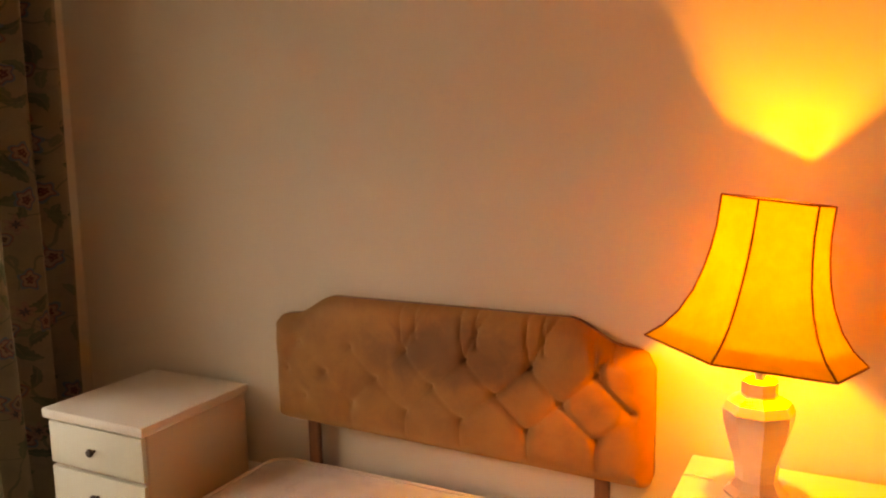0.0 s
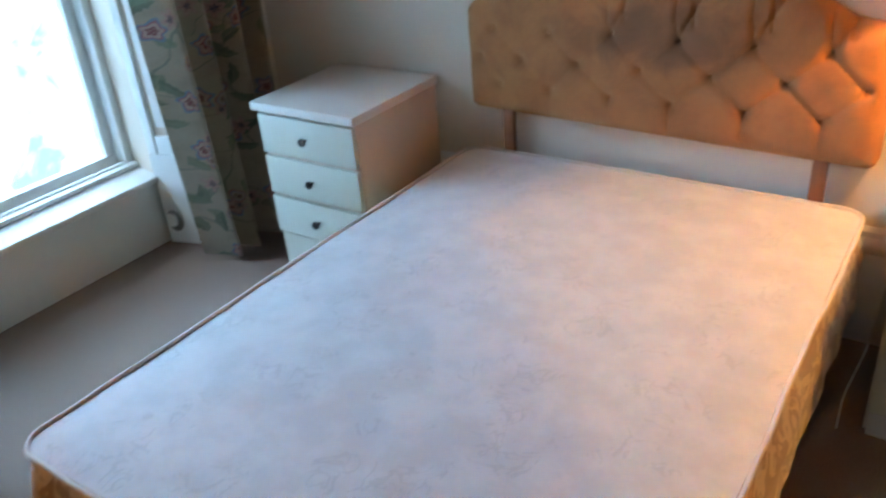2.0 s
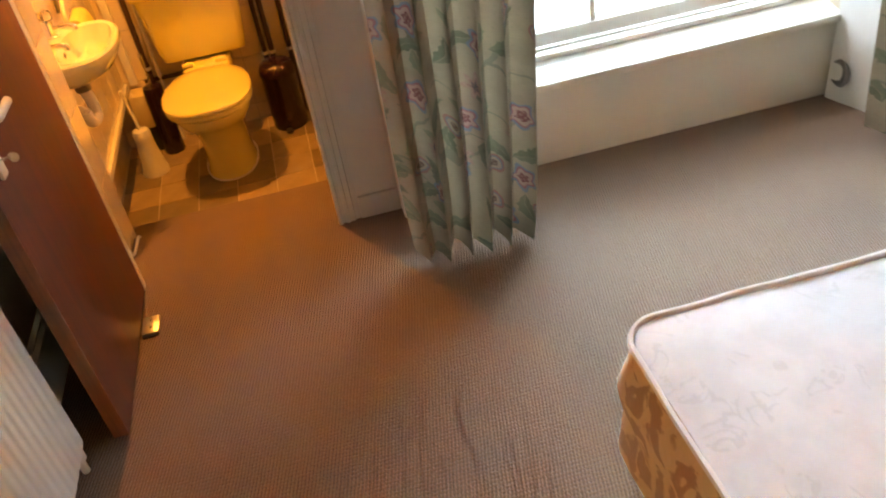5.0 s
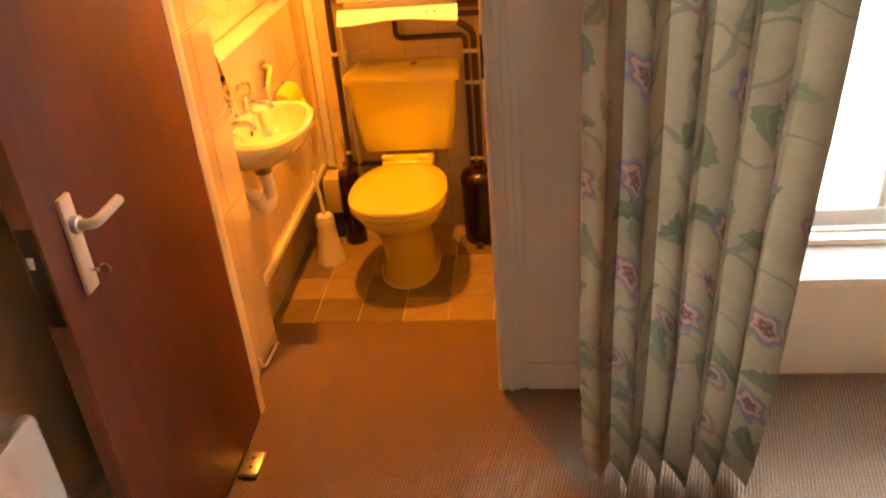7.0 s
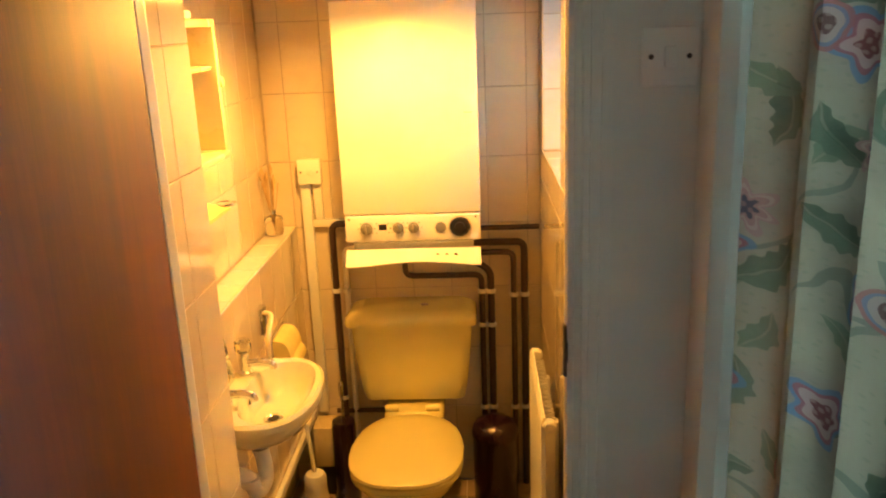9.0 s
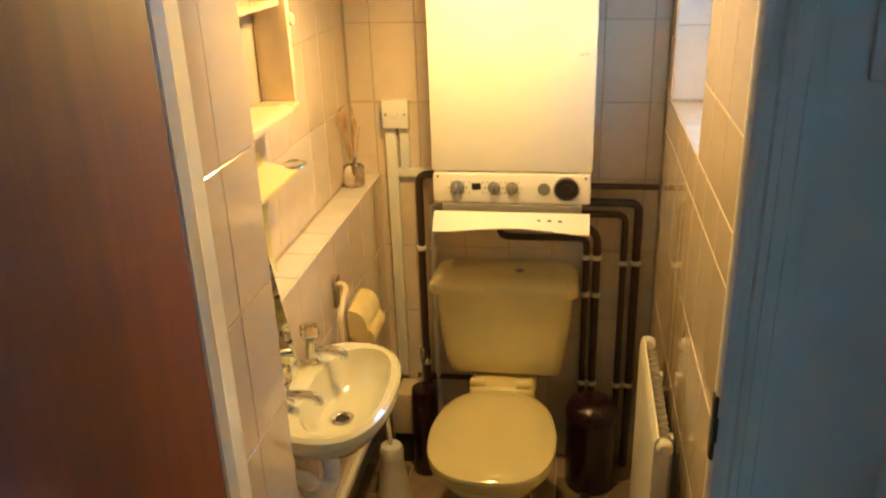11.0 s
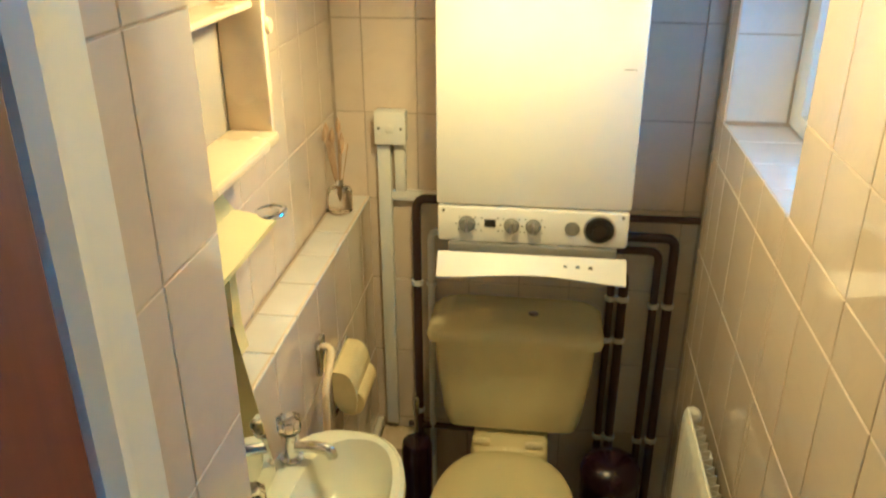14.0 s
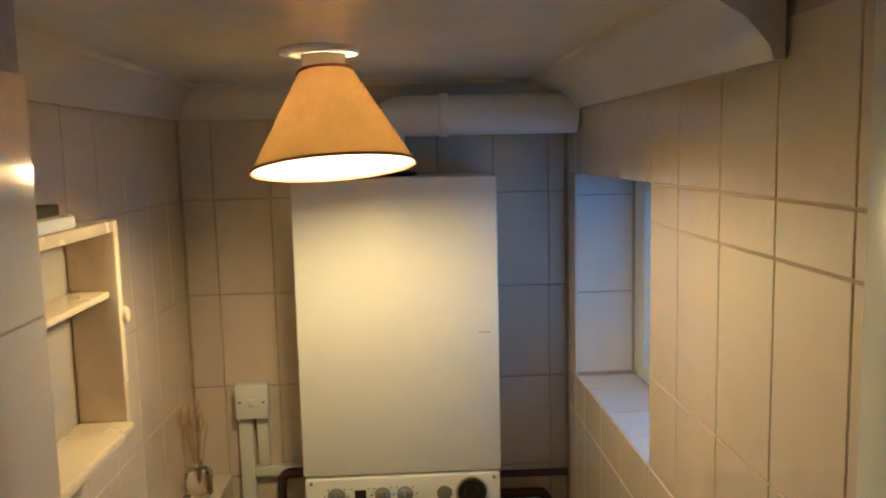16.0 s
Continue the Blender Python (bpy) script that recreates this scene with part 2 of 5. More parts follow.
def outdoors():
    """Bright overcast garden beyond the window: pale sky and snow, bluish shrubs."""
    m = Mat("garden_haze", 1.0)
    blot = m.noise(1.6, 5, 0.65, None, 0.5)
    z = m.axis(2)
    low = (z * -0.5 + 1.0).ramp(0.0, 1.0)
    col = m.mix(blot.ramp(0.48, 0.62) * low, (0.50, 0.78, 1.0), (0.20, 0.42, 0.55))
    m.color((0.0, 0.0, 0.0))
    m.t.links.new(col, m.b.inputs["Emission Color"])
    # the overcast sky is far brighter than the garden under it
    power = (z.ramp(1.2, 4.2) * 0.93 + 0.07) * DAYLIGHT
    m.t.links.new(power.out, m.b.inputs["Emission Strength"])
    return m.m


M = dict(
    wall=plain("magnolia_emulsion", (0.69, 0.61, 0.50), 0.75, 0.05, 1.5, 160, 0.1),
    white=plain("white_gloss_paint", (0.74, 0.74, 0.70), 0.32, 0.05, 3.0, 40, 0.06),
    ceiling=plain("gloss_ceiling_paint", (0.70, 0.66, 0.58), 0.18, 0.06, 4.0, 14, 0.35, dist=0.004),
    carpet=carpet_material(),
    door=woody("sapele_veneer", (0.075, 0.011, 0.003), (0.145, 0.027, 0.006), 2, 0.56),
    strut=woody("stained_wood", (0.12, 0.035, 0.012), (0.24, 0.085, 0.03), 2, 0.45),
    tile=glaze("beige_wall_tile", (0.70, 0.61, 0.46), (0.635, 0.535, 0.385)),
    tile_white=glaze("white_reveal_tile", (0.72, 0.70, 0.68), (0.64, 0.62, 0.60)),
    grout=plain("grout", (0.46, 0.39, 0.30), 0.9, 0.2, 9, 120, 0.3),
    vinyl_line=plain("vinyl_joint", (0.58, 0.50, 0.36), 0.6, 0.1, 9, 80, 0.1),
    vinyl_a=plain("stone_vinyl_pale", (0.35, 0.265, 0.17), 0.38, 0.18, 14, 60, 0.15),
    vinyl_b=plain("stone_vinyl_dark", (0.20, 0.155, 0.10), 0.38, 0.2, 14, 60, 0.15),
    avocado=plain("cream_yellow_ceramic", (0.69, 0.63, 0.24), 0.1, 0.03, 3, 20, 0.02, Coat_Weight=0.5),
    cream=plain("cream_ceramic", (0.66, 0.66, 0.47), 0.08, 0.03, 3, 20, 0.02, Coat_Weight=0.5),
    cream_plastic=plain("cream_plastic", (0.68, 0.58, 0.34), 0.28, 0.04, 5, 50, 0.04),
    # cabinet back: the shade inside is put into this grey
    shaded_board=plain("shaded_cream_board", (0.36, 0.33, 0.26), 0.5, 0.08, 5, 60, 0.06),
    boiler=plain("white_enamel", (0.80, 0.80, 0.77), 0.38, 0.03, 3, 70, 0.05),
    laminate=plain("white_laminate", (0.66, 0.62, 0.56), 0.4, 0.04, 4, 70, 0.05),
    drawer=plain("pale_green_laminate", (0.60, 0.61, 0.52), 0.4, 0.04, 4, 70, 0.05),
    pine=plain("peach_laminate", (0.62, 0.50, 0.40), 0.45, 0.05, 5, 80, 0.05),
    velvet=velvet(),
    ticking=ticking(), brocade=brocade(), floral=floral(),
    piping=plain("white_piping", (0.66, 0.62, 0.58), 0.7, 0.06, 20, 200, 0.2),
    chrome=plain("chrome", (0.72, 0.72, 0.72), 0.12, 0.05, 6, 60, 0.02, metal=1.0),
    satin=plain("satin_aluminium", (0.60, 0.59, 0.57), 0.35, 0.06, 6, 90, 0.05, metal=1.0),
    dark_metal=plain("dark_steel", (0.06, 0.05, 0.045), 0.45, 0.2, 9, 80, 0.1, metal=0.8),
    brown_pipe=plain("brown_painted_copper", (0.045, 0.022, 0.016), 0.4, 0.25, 12, 90, 0.1),
    black=plain("black_plastic", (0.018, 0.017, 0.018), 0.4, 0.2, 9, 90, 0.1),
    plum=plain("plum_enamel", (0.016, 0.004, 0.014), 0.25, 0.2, 7, 60, 0.05, Coat_Weight=0.35),
    grey=plain("grey_plastic", (0.20, 0.20, 0.19), 0.45, 0.1, 9, 80, 0.08),
    porcelain=plain("blush_porcelain", (0.72, 0.56, 0.44), 0.12, 0.04, 5, 30, 0.03, Coat_Weight=0.4),
    shade_amber=shade_cloth("amber_silk", (0.90, 0.58, 0.07), 0.55),
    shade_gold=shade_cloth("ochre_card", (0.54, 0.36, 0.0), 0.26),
    trim_red=plain("rust_braid", (0.26, 0.085, 0.025), 0.8, 0.15, 20, 200, 0.3),
    straw=plain("dried_straw", (0.45, 0.32, 0.15), 0.9, 0.2, 30, 200, 0.3),
    lining=shade_cloth("white_shade_lining", (0.80, 0.76, 0.68), 0.55),
    mint=plain("mint_label", (0.12, 0.42, 0.30), 0.6, 0.1, 20, 100, 0.1),
    yellow=plain("yellow_paper", (0.72, 0.62, 0.22), 0.9, 0.08, 20, 150, 0.3),
    outdoors=outdoors(),
)
glass_mat = Mat("window_glass", 0.02, Transmission_Weight=1.0, IOR=1.45)
M["glass"] = glass_mat.color((0.95, 0.98, 0.98)).m
frost = Mat("clear_glass", 0.03, Transmission_Weight=1.0, IOR=1.45)
M["clear"] = frost.color((0.93, 0.90, 0.82)).m
obscured = Mat("obscured_glass", 0.35, Transmission_Weight=1.0, IOR=1.45)
M["frosted"] = obscured.color((0.86, 0.86, 0.90)).bump(obscured.noise(60.0, 2), 0.5, 0.003).m
mirror = Mat("mirror_silver", 0.02, 1.0)
M["mirror"] = mirror.color((0.82, 0.84, 0.82)).m


# ---- building blocks ----
def box(bm, x0, x1, y0, y1, z0, z1, bev=0.0, seg=2):
    r = bmesh.ops.create_cube(bm, size=1.0)
    m = Matrix.Translation(((x0 + x1) / 2, (y0 + y1) / 2, (z0 + z1) / 2)) @ Matrix.Diagonal((x1 - x0, y1 - y0, z1 - z0, 1))
    bmesh.ops.transform(bm, matrix=m, verts=r["verts"])
    if bev:
        edges = list({e for v in r["verts"] for e in v.link_edges})
        bmesh.ops.bevel(bm, geom=edges, offset=bev, segments=seg, affect="EDGES", profile=0.5)
    return bm


def B(*args, bev=0.0, seg=2):
    return box(bmesh.new(), *args, bev=bev, seg=seg)


def loft(rings, bm=None, closed=True, cap=True):
    """A skin over rings of points, all of one length."""
    bm = bm or bmesh.new()
    rows = [[bm.verts.new(p) for p in ring] for ring in rings]
    n = len(rows[0])
    for a, b in zip(rows, rows[1:]):
        for i in range(n if closed else n - 1):
            j = (i + 1) % n
            bm.faces.new((a[i], a[j], b[j], b[i]))
    if cap and closed:
        bm.faces.new(list(reversed(rows[0])))
        bm.faces.new(rows[-1])
    bmesh.ops.recalc_face_normals(bm, faces=bm.faces)
    return bm


def turned(profile, at, n=24, axis="z", bm=None, phase=0.0, cap=True):
    """A turned solid: (radius, height) rows round an axis through at."""
    rings = []
    for r, h in profile:
        ring = []
        for k in range(n):
            a = phase + 2 * math.pi * k / n
            p = {"z": (r * math.cos(a), r * math.sin(a), h), "x": (h, r * math.cos(a), r * math.sin(a)), "y": (r * math.sin(a), h, r * math.cos(a))}[axis]
            ring.append(Vector(at) + Vector(p))
        rings.append(ring)
    return loft(rings, bm, cap=cap)


def tube(points, r, n=10, bm=None, round_r=0.0):
    """A pipe along points, its corners rounded."""
    pts = [Vector(p) for p in points]
    if round_r:
        soft = [pts[0]]
        for a, b, c in zip(pts, pts[1:], pts[2:]):
            d0, d1 = (a - b), (c - b)
            k0, k1 = min(round_r, d0.length * 0.45), min(round_r, d1.length * 0.45)
            p0, p1 = b + d0.normalized() * k0, b + d1.normalized() * k1
            for s in (0.0, 0.25, 0.5, 0.75, 1.0):
                soft.append((1 - s) ** 2 * p0 + 2 * s * (1 - s) * b + s * s * p1)
        pts = soft + [pts[-1]]
    rings, prev = [], None
    for i, p in enumerate(pts):
        d = ((pts[min(i + 1, len(pts) - 1)] - p).normalized() + (p - pts[max(i - 1, 0)]).normalized())
        d = d.normalized() if d.length > 1e-6 else Vector((0, 0, 1))
        side = prev - d * prev.dot(d) if prev else d.orthogonal()
        side.normalize()
        prev = side
        up = d.cross(side)
        rings.append([p + r * (math.cos(2 * math.pi * k / n) * side + math.sin(2 * math.pi * k / n) * up) for k in range(n)])
    return loft(rings, bm)


PLACE = {}


def thing(name, at, label, category, group=""):
    ob = new(name)
    ob.location = at
    ob.empty_display_size = 0.05
    PLACE[ob.name] = Vector(at)
    return tagged(ob, label, category, group)


def mesh_of(name, bm, material, smooth):
    data = bpy.data.meshes.new(name)
    bm.to_mesh(data)
    bm.free()
    data.materials.append(material)
    for p in data.polygons:
        p.use_smooth = smooth
    if smooth:
        data.set_sharp_from_angle(angle=radians(38))
    return data


def part(name, bm, material, parent, label="", smooth=True):
    ob = new(name, mesh_of(name, bm, M[material] if isinstance(material, str) else material, smooth))
    ob.parent = parent
    ob.matrix_parent_inverse = Matrix.Translation(-PLACE.get(parent.name, Vector((0, 0, 0))))
    return tagged(ob, label)


def solid(name, bm, material, label, category, kind="", smooth=True, group=""):
    ob = new(name, mesh_of(name, bm, M[material] if isinstance(material, str) else material, smooth))
    return tagged(ob, label, category, group, kind)


def structure(name, bm, material, label):
    return solid(name, bm, material, label, name.split("_")[0], "structure")


# ---- structure ----
def prism(outline, z0, z1):
    """A block over a floor outline."""
    return loft([[(x, y, z0) for x, y in outline], [(x, y, z1) for x, y in outline]])


structure("floor", B(-2.3, 2.4, -0.12, 3.24, -0.06, 0.0), "carpet", "brown-grey looped pile carpet over the bedroom floor")
edge = B(-2.475, -2.3005, -0.12, 0.91, -0.147, -0.0005)
bmesh.ops.bevel(edge, geom=[e for e in edge.edges if all(abs(v.co.x + 2.475) < 1e-4 and v.co.z > -0.01 for v in e.verts)], offset=0.014, segments=3, affect="EDGES")
structure("floor_threshold", edge, "carpet", "carpeted edge of the bedroom floor at the toilet door")
tread = B(-2.81, -2.45, -0.12, 0.91, -0.30, -0.15)
bmesh.ops.bevel(tread, geom=[e for e in tread.edges if all(abs(v.co.x + 2.81) < 1e-4 and v.co.z > -0.2 for v in e.verts)], offset=0.014, segments=3, affect="EDGES")
structure("floor_step", tread, "carpet", "carpeted step down into the toilet")
structure("wall_head", B(-2.6, 2.5, 3.24, 3.36, 0, 2.5), "wall", "magnolia painted wall behind the bed")
structure("wall_east", B(2.4, 2.5, -0.1, 3.24, 0, 2.5), "wall", "magnolia painted bedroom wall")
structure("wall_south", B(-2.215, 2.5, -0.2, -0.045, 0, 2.5), "wall", "magnolia painted wall beside the open door")
structure("wall_west", B(-2.506, -2.312, -0.2, 0.1225, -0.15, 2.5), "grout", "tiled wall on the hinge side of the door")
structure("wall_lintel", B(-2.335, -2.25, 0.1228, 0.9145, 2.0, 2.5), "wall", "painted wall above the toilet door")
structure("wall_pier", B(-2.30, -2.25, 0.915, 1.08, -0.15, 2.5), "white", "narrow painted pier between door and window")
structure("wall_window_left", prism([(-2.6, 1.0), (-2.44, 1.0), (-2.44, 1.0805), (-2.25, 1.0805), (-2.25, 1.056), (-2.18, 1.056), (-2.17, 1.062), (-2.165, 1.09), (-2.172, 1.10), (-2.172, 1.175), (-2.40, 1.175), (-2.40, 1.135), (-2.6, 1.135)], 0, 2.5), "white", "white painted window surround beside the door")
structure("wall_window_right", prism([(-2.6, 2.685), (-2.285, 2.69), (-2.085, 2.756), (-2.02, 2.775), (-2.02, 3.24), (-2.6, 3.24)], 0, 2.5), "wall", "painted wall with splayed reveal beside the window")
structure("wall_window_head", B(-2.6, -2.1, 1.135, 2.70, 2.25, 2.5), "wall", "wall above the bedroom window")
structure("wall_apron", B(-2.6, -2.29, 1.135, 2.686, 0, 0.295, bev=0.004), "white", "white painted panel under the window sill")
structure("window_sill", loft([[(-2.6, y, 0.296), (-2.278, y, 0.296), (-2.278, y, 0.318), (-2.40, y, 0.345), (-2.6, y, 0.345)] for y in (1.135, 2.687)]), "white", "white gloss window sill")
structure("trim_sill_step", B(-2.424, -2.385, 1.176, 2.685, 0.3453, 0.364, bev=0.004), "white", "raised step along the white window sill")
structure("trim_sill_nosing", B(-2.2778, -2.262, 1.176, 2.684, 0.293, 0.320, bev=0.006), "white", "rounded front edge of the white window sill")
structure("ceiling", B(-2.6, 2.5, -0.2, 3.36, 2.5, 2.6), "wall", "plain painted bedroom ceiling")

# skirting boards, tall and moulded
SKIRT = [(0.0, 0.0), (0.022, 0.0), (0.022, 0.30), (0.018, 0.315), (0.026, 0.33), (0.024, 0.352), (0.012, 0.37), (0.014, 0.388), (0.004, 0.402), (0.0, 0.402)]
structure("baseboard_head", loft([[(x, 3.24 - d, z) for d, z in SKIRT] for x in (-2.0, 2.4)]), "white", "tall moulded white skirting board behind the bed")
structure("baseboard_south", loft([[(x, -0.045 + d, z * 0.45) for d, z in SKIRT] for x in (-2.214, 2.4)]), "white", "moulded skirting board beside the door")
structure("baseboard_pier", B(-2.2495, -2.234, 0.9145, 1.055, 0, 0.085, bev=0.005), "white", "white skirting block on the pier")

# door lining and architraves
def architrave(y0, y1, z1, flip):
    rows = [(0.0, 0.0), (0.0, 0.013), (0.06, 0.019), (0.17, 0.021), (0.20, 0.013), (0.34, 0.013), (0.38, 0.018), (0.5, 0.019), (0.54, 0.012), (0.74, 0.014), (0.78, 0.008), (1.0, 0.006), (1.0, 0.0)]
    ring = [((y1 - (y1 - y0) * u) if flip else (y0 + (y1 - y0) * u), d) for u, d in rows]
    return loft([[(-2.2495 + d, y, z) for y, d in ring] for z in (0.0, z1)])


door_frame = tagged(new("trim_doorway"), "white gloss door lining and architraves of the toilet doorway", "door frame", "", "structure")
PLACE[door_frame.name] = Vector((0, 0, 0))
part("jamb", B(-2.335, -2.25, 0.852, 0.9145, -0.15, 2.0, bev=0.002), "white", door_frame)
part("architrave", architrave(0.836, 0.914, 2.03, False), "white", door_frame)
part("hinge_post", prism([(-2.3118, -0.2), (-2.135, -0.2), (-2.135, 0.176), (-2.141, 0.184), (-2.168, 0.185), (-2.176, 0.176), (-2.205, 0.168), (-2.213, 0.147), (-2.24, 0.1385), (-2.3118, 0.1298)], 0.0, 2.03), "white", door_frame)
strike = part("strike_plate", B(-2.275, -2.252, 0.8495, 0.8525, 0.875, 0.99, bev=0.001), "dark_metal", door_frame, "dark steel strike plate")
part("lip", B(-2.2505, -2.2320, 0.8335, 0.842, 0.885, 0.985, bev=0.003), "dark_metal", strike)
part("keep", B(-2.2325, -2.2275, 0.834, 0.841, 0.915, 0.955, bev=0.002), "black", strike)

# bedroom window: two sashes with one glazing bar each
window = tagged(new("window_1"), "white painted timber sash window with large panes", "window", "", "structure")
PLACE[window.name] = Vector((0, 0, 0))
Y0, Y1, X0, X1 = 1.135, 2.686, -2.53, -2.48
part("window_frame", B(-2.56, -2.42, Y0, Y0 + 0.035, 0.345, 2.25, bev=0.003), "white", window)
part("window_frame", B(-2.56, -2.42, Y1 - 0.035, Y1, 0.345, 2.25, bev=0.003), "white", window)
part("window_frame", B(-2.56, -2.42, Y0 + 0.035, Y1 - 0.035, 2.21, 2.25, bev=0.003), "white", window)
for z0, z1, dx in ((0.347, 1.27, 0.0), (1.235, 2.21, -0.045)):
    a, b = Y0 + 0.036, Y1 - 0.036
    sash = part("sash", B(X0 + dx, X1 + dx, a, b, z0, z0 + 0.055, bev=0.004), "white", window)
    part("rail", B(X0 + dx, X1 + dx, a, b, z1 - 0.035, z1, bev=0.004), "white", sash)
    part("stile", B(X0 + dx, X1 + dx, a, a + 0.045, z0 + 0.055, z1 - 0.035, bev=0.004), "white", sash)
    part("stile", B(X0 + dx, X1 + dx, b - 0.045, b, z0 + 0.055, z1 - 0.035, bev=0.004), "white", sash)
    part("glazing_bar", B(X0 + dx + 0.008, X1 + dx - 0.008, 1.852, 1.874, z0 + 0.055, z1 - 0.035, bev=0.004), "white", sash)
    for p0, p1 in ((a + 0.045, 1.852), (1.874, b - 0.045)):
        pane = part("pane", B(X0 + dx + 0.022, X0 + dx + 0.026, p0, p1, z0 + 0.055, z1 - 0.035), "glass", sash)
        pane.visible_shadow = False
part("bead", B(-2.445, -2.425, Y0 + 0.036, Y1 - 0.036, 0.3455, 0.372, bev=0.003), "white", window)
# shutter panelling on the right reveal
panel = tagged(new("trim_shutter"), "white painted shutter panelling in the window reveal", "panelling", "", "structure")
PLACE[panel.name] = Vector((0, 0, 0))
def on_reveal(s, z, out):
    a, b = Vector((-2.285, 2.69)), Vector((-2.085, 2.756))
    d = (b - a).normalized()
    p = a + d * s + Vector((d.y, -d.x)) * out
    return (p.x, p.y, z)


def reveal_block(s0, s1, z0, z1, out):
    return loft([[on_reveal(s0, z, 0.0), on_reveal(s1, z, 0.0), on_reveal(s1 - 0.004, z, out), on_reveal(s0 + 0.004, z, out)] for z in (z0, z1)])


part("plinth", reveal_block(0.0, 0.205, 0.0, 0.42, 0.022), "white", panel)
for s0, s1 in ((0.002, 0.045), (0.165, 0.208)):
    part("stile", reveal_block(s0, s1, 0.42, 2.25, 0.018), "white", panel)
for z0, z1 in ((0.421, 0.50), (1.25, 1.36), (2.1, 2.25)):
    part("rail", reveal_block(0.046, 0.164, z0, z1, 0.017), "white", panel)
for z0, z1 in ((0.54, 1.21), (1.40, 2.06)):
    part("raised_panel", reveal_block(0.062, 0.148, z0, z1, 0.010), "white", panel)
# garden beyond
garden = solid("backdrop", B(-8.1, -8.0, -8, 14, -3.5, 7), "outdoors", "hazy bright overcast garden outside the window", "backdrop", "structure")
solid("ground", B(-60, 60, -60, 60, -3.6, -3.5), "grout", "pale ground of the yard below the windows", "ground", "structure")

# toilet shell
TZ = -0.305
structure("floor_toilet", B(-3.9, -2.75, -0.2, 1.0, TZ - 0.1, TZ - 0.003), "vinyl_line", "screed under the toilet's floor tiles")
structure("wall_toilet_back", B(-3.95, -3.827, -0.25, 1.11, TZ, 1.9), "grout", "back wall of the toilet")
structure("wall_toilet_left", B(-3.827, -2.5065, -0.25, -0.096, TZ, 1.9), "grout", "left wall of the toilet")
RW = 0.916
structure("wall_toilet_right", B(-3.827, -3.728, RW, 1.11, TZ, 1.9), "grout", "right wall of the toilet beyond the window")
structure("wall_toilet_right_near", B(-3.092, -2.336, RW, 0.9995, TZ, 1.9), "grout", "right wall of the toilet near the door")
structure("wall_toilet_right_low", B(-3.728, -3.092, RW, 1.11, TZ, 1.048), "grout", "right wall of the toilet under the window")
structure("wall_toilet_right_high", B(-3.728, -3.092, RW, 1.11, 1.581, 1.9), "grout", "right wall of the toilet over the window")
structure("ceiling_toilet", B(-3.95, -2.336, -0.25, 1.11, 1.812, 1.9995), "ceiling", "glossy painted ceiling of the toilet")
structure("wall_boxing", B(-3.827, -2.5065, -0.096, -0.006, 0.02, 0.782), "grout", "tiled boxing along the toilet's left wall")
COVE = [(0.0, 1.728), (0.008, 1.728), (0.012, 1.745), (0.03, 1.775), (0.055, 1.797), (0.075, 1.801), (0.075, 1.812), (0.0, 1.812)]
structure("trim_coving_back", loft([[(-3.821 + d, y, z) for d, z in COVE] for y in (-0.12, 0.91)]), "ceiling", "painted coving over the back wall")
structure("trim_coving_left", loft([[(x, -0.089 + d, z) for d, z in COVE] for x in (-3.82, -2.507)]), "ceiling", "painted coving over the left wall")
structure("trim_coving_right", loft([[(x, 0.909 - d * 1.5, z) for d, z in COVE] for x in (-3.82, -2.60)]), "ceiling", "rough painted coving over the right wall")

# small toilet window
window_b = tagged(new("window_2"), "small white framed toilet window with obscured glass", "window", "", "structure")
PLACE[window_b.name] = Vector((0, 0, 0))
WX0, WX1, WZ0, WZ1 = -3.72, -3.10, 1.057, 1.572
for x0, x1, z0, z1 in ((WX0, WX0 + 0.085, WZ0, WZ1), (WX1 - 0.045, WX1, WZ0, WZ1), (WX0 + 0.085, WX1 - 0.045, WZ0, WZ0 + 0.045), (WX0 + 0.085, WX1 - 0.045, WZ1 - 0.045, WZ1)):
    part("window_frame", B(x0, x1, 1.065, 1.105, z0, z1, bev=0.004), "white", window_b)
pane_b = part("pane", B(WX0 + 0.085, WX1 - 0.045, 1.082, 1.086, WZ0 + 0.045, WZ1 - 0.045), "frosted", window_b)


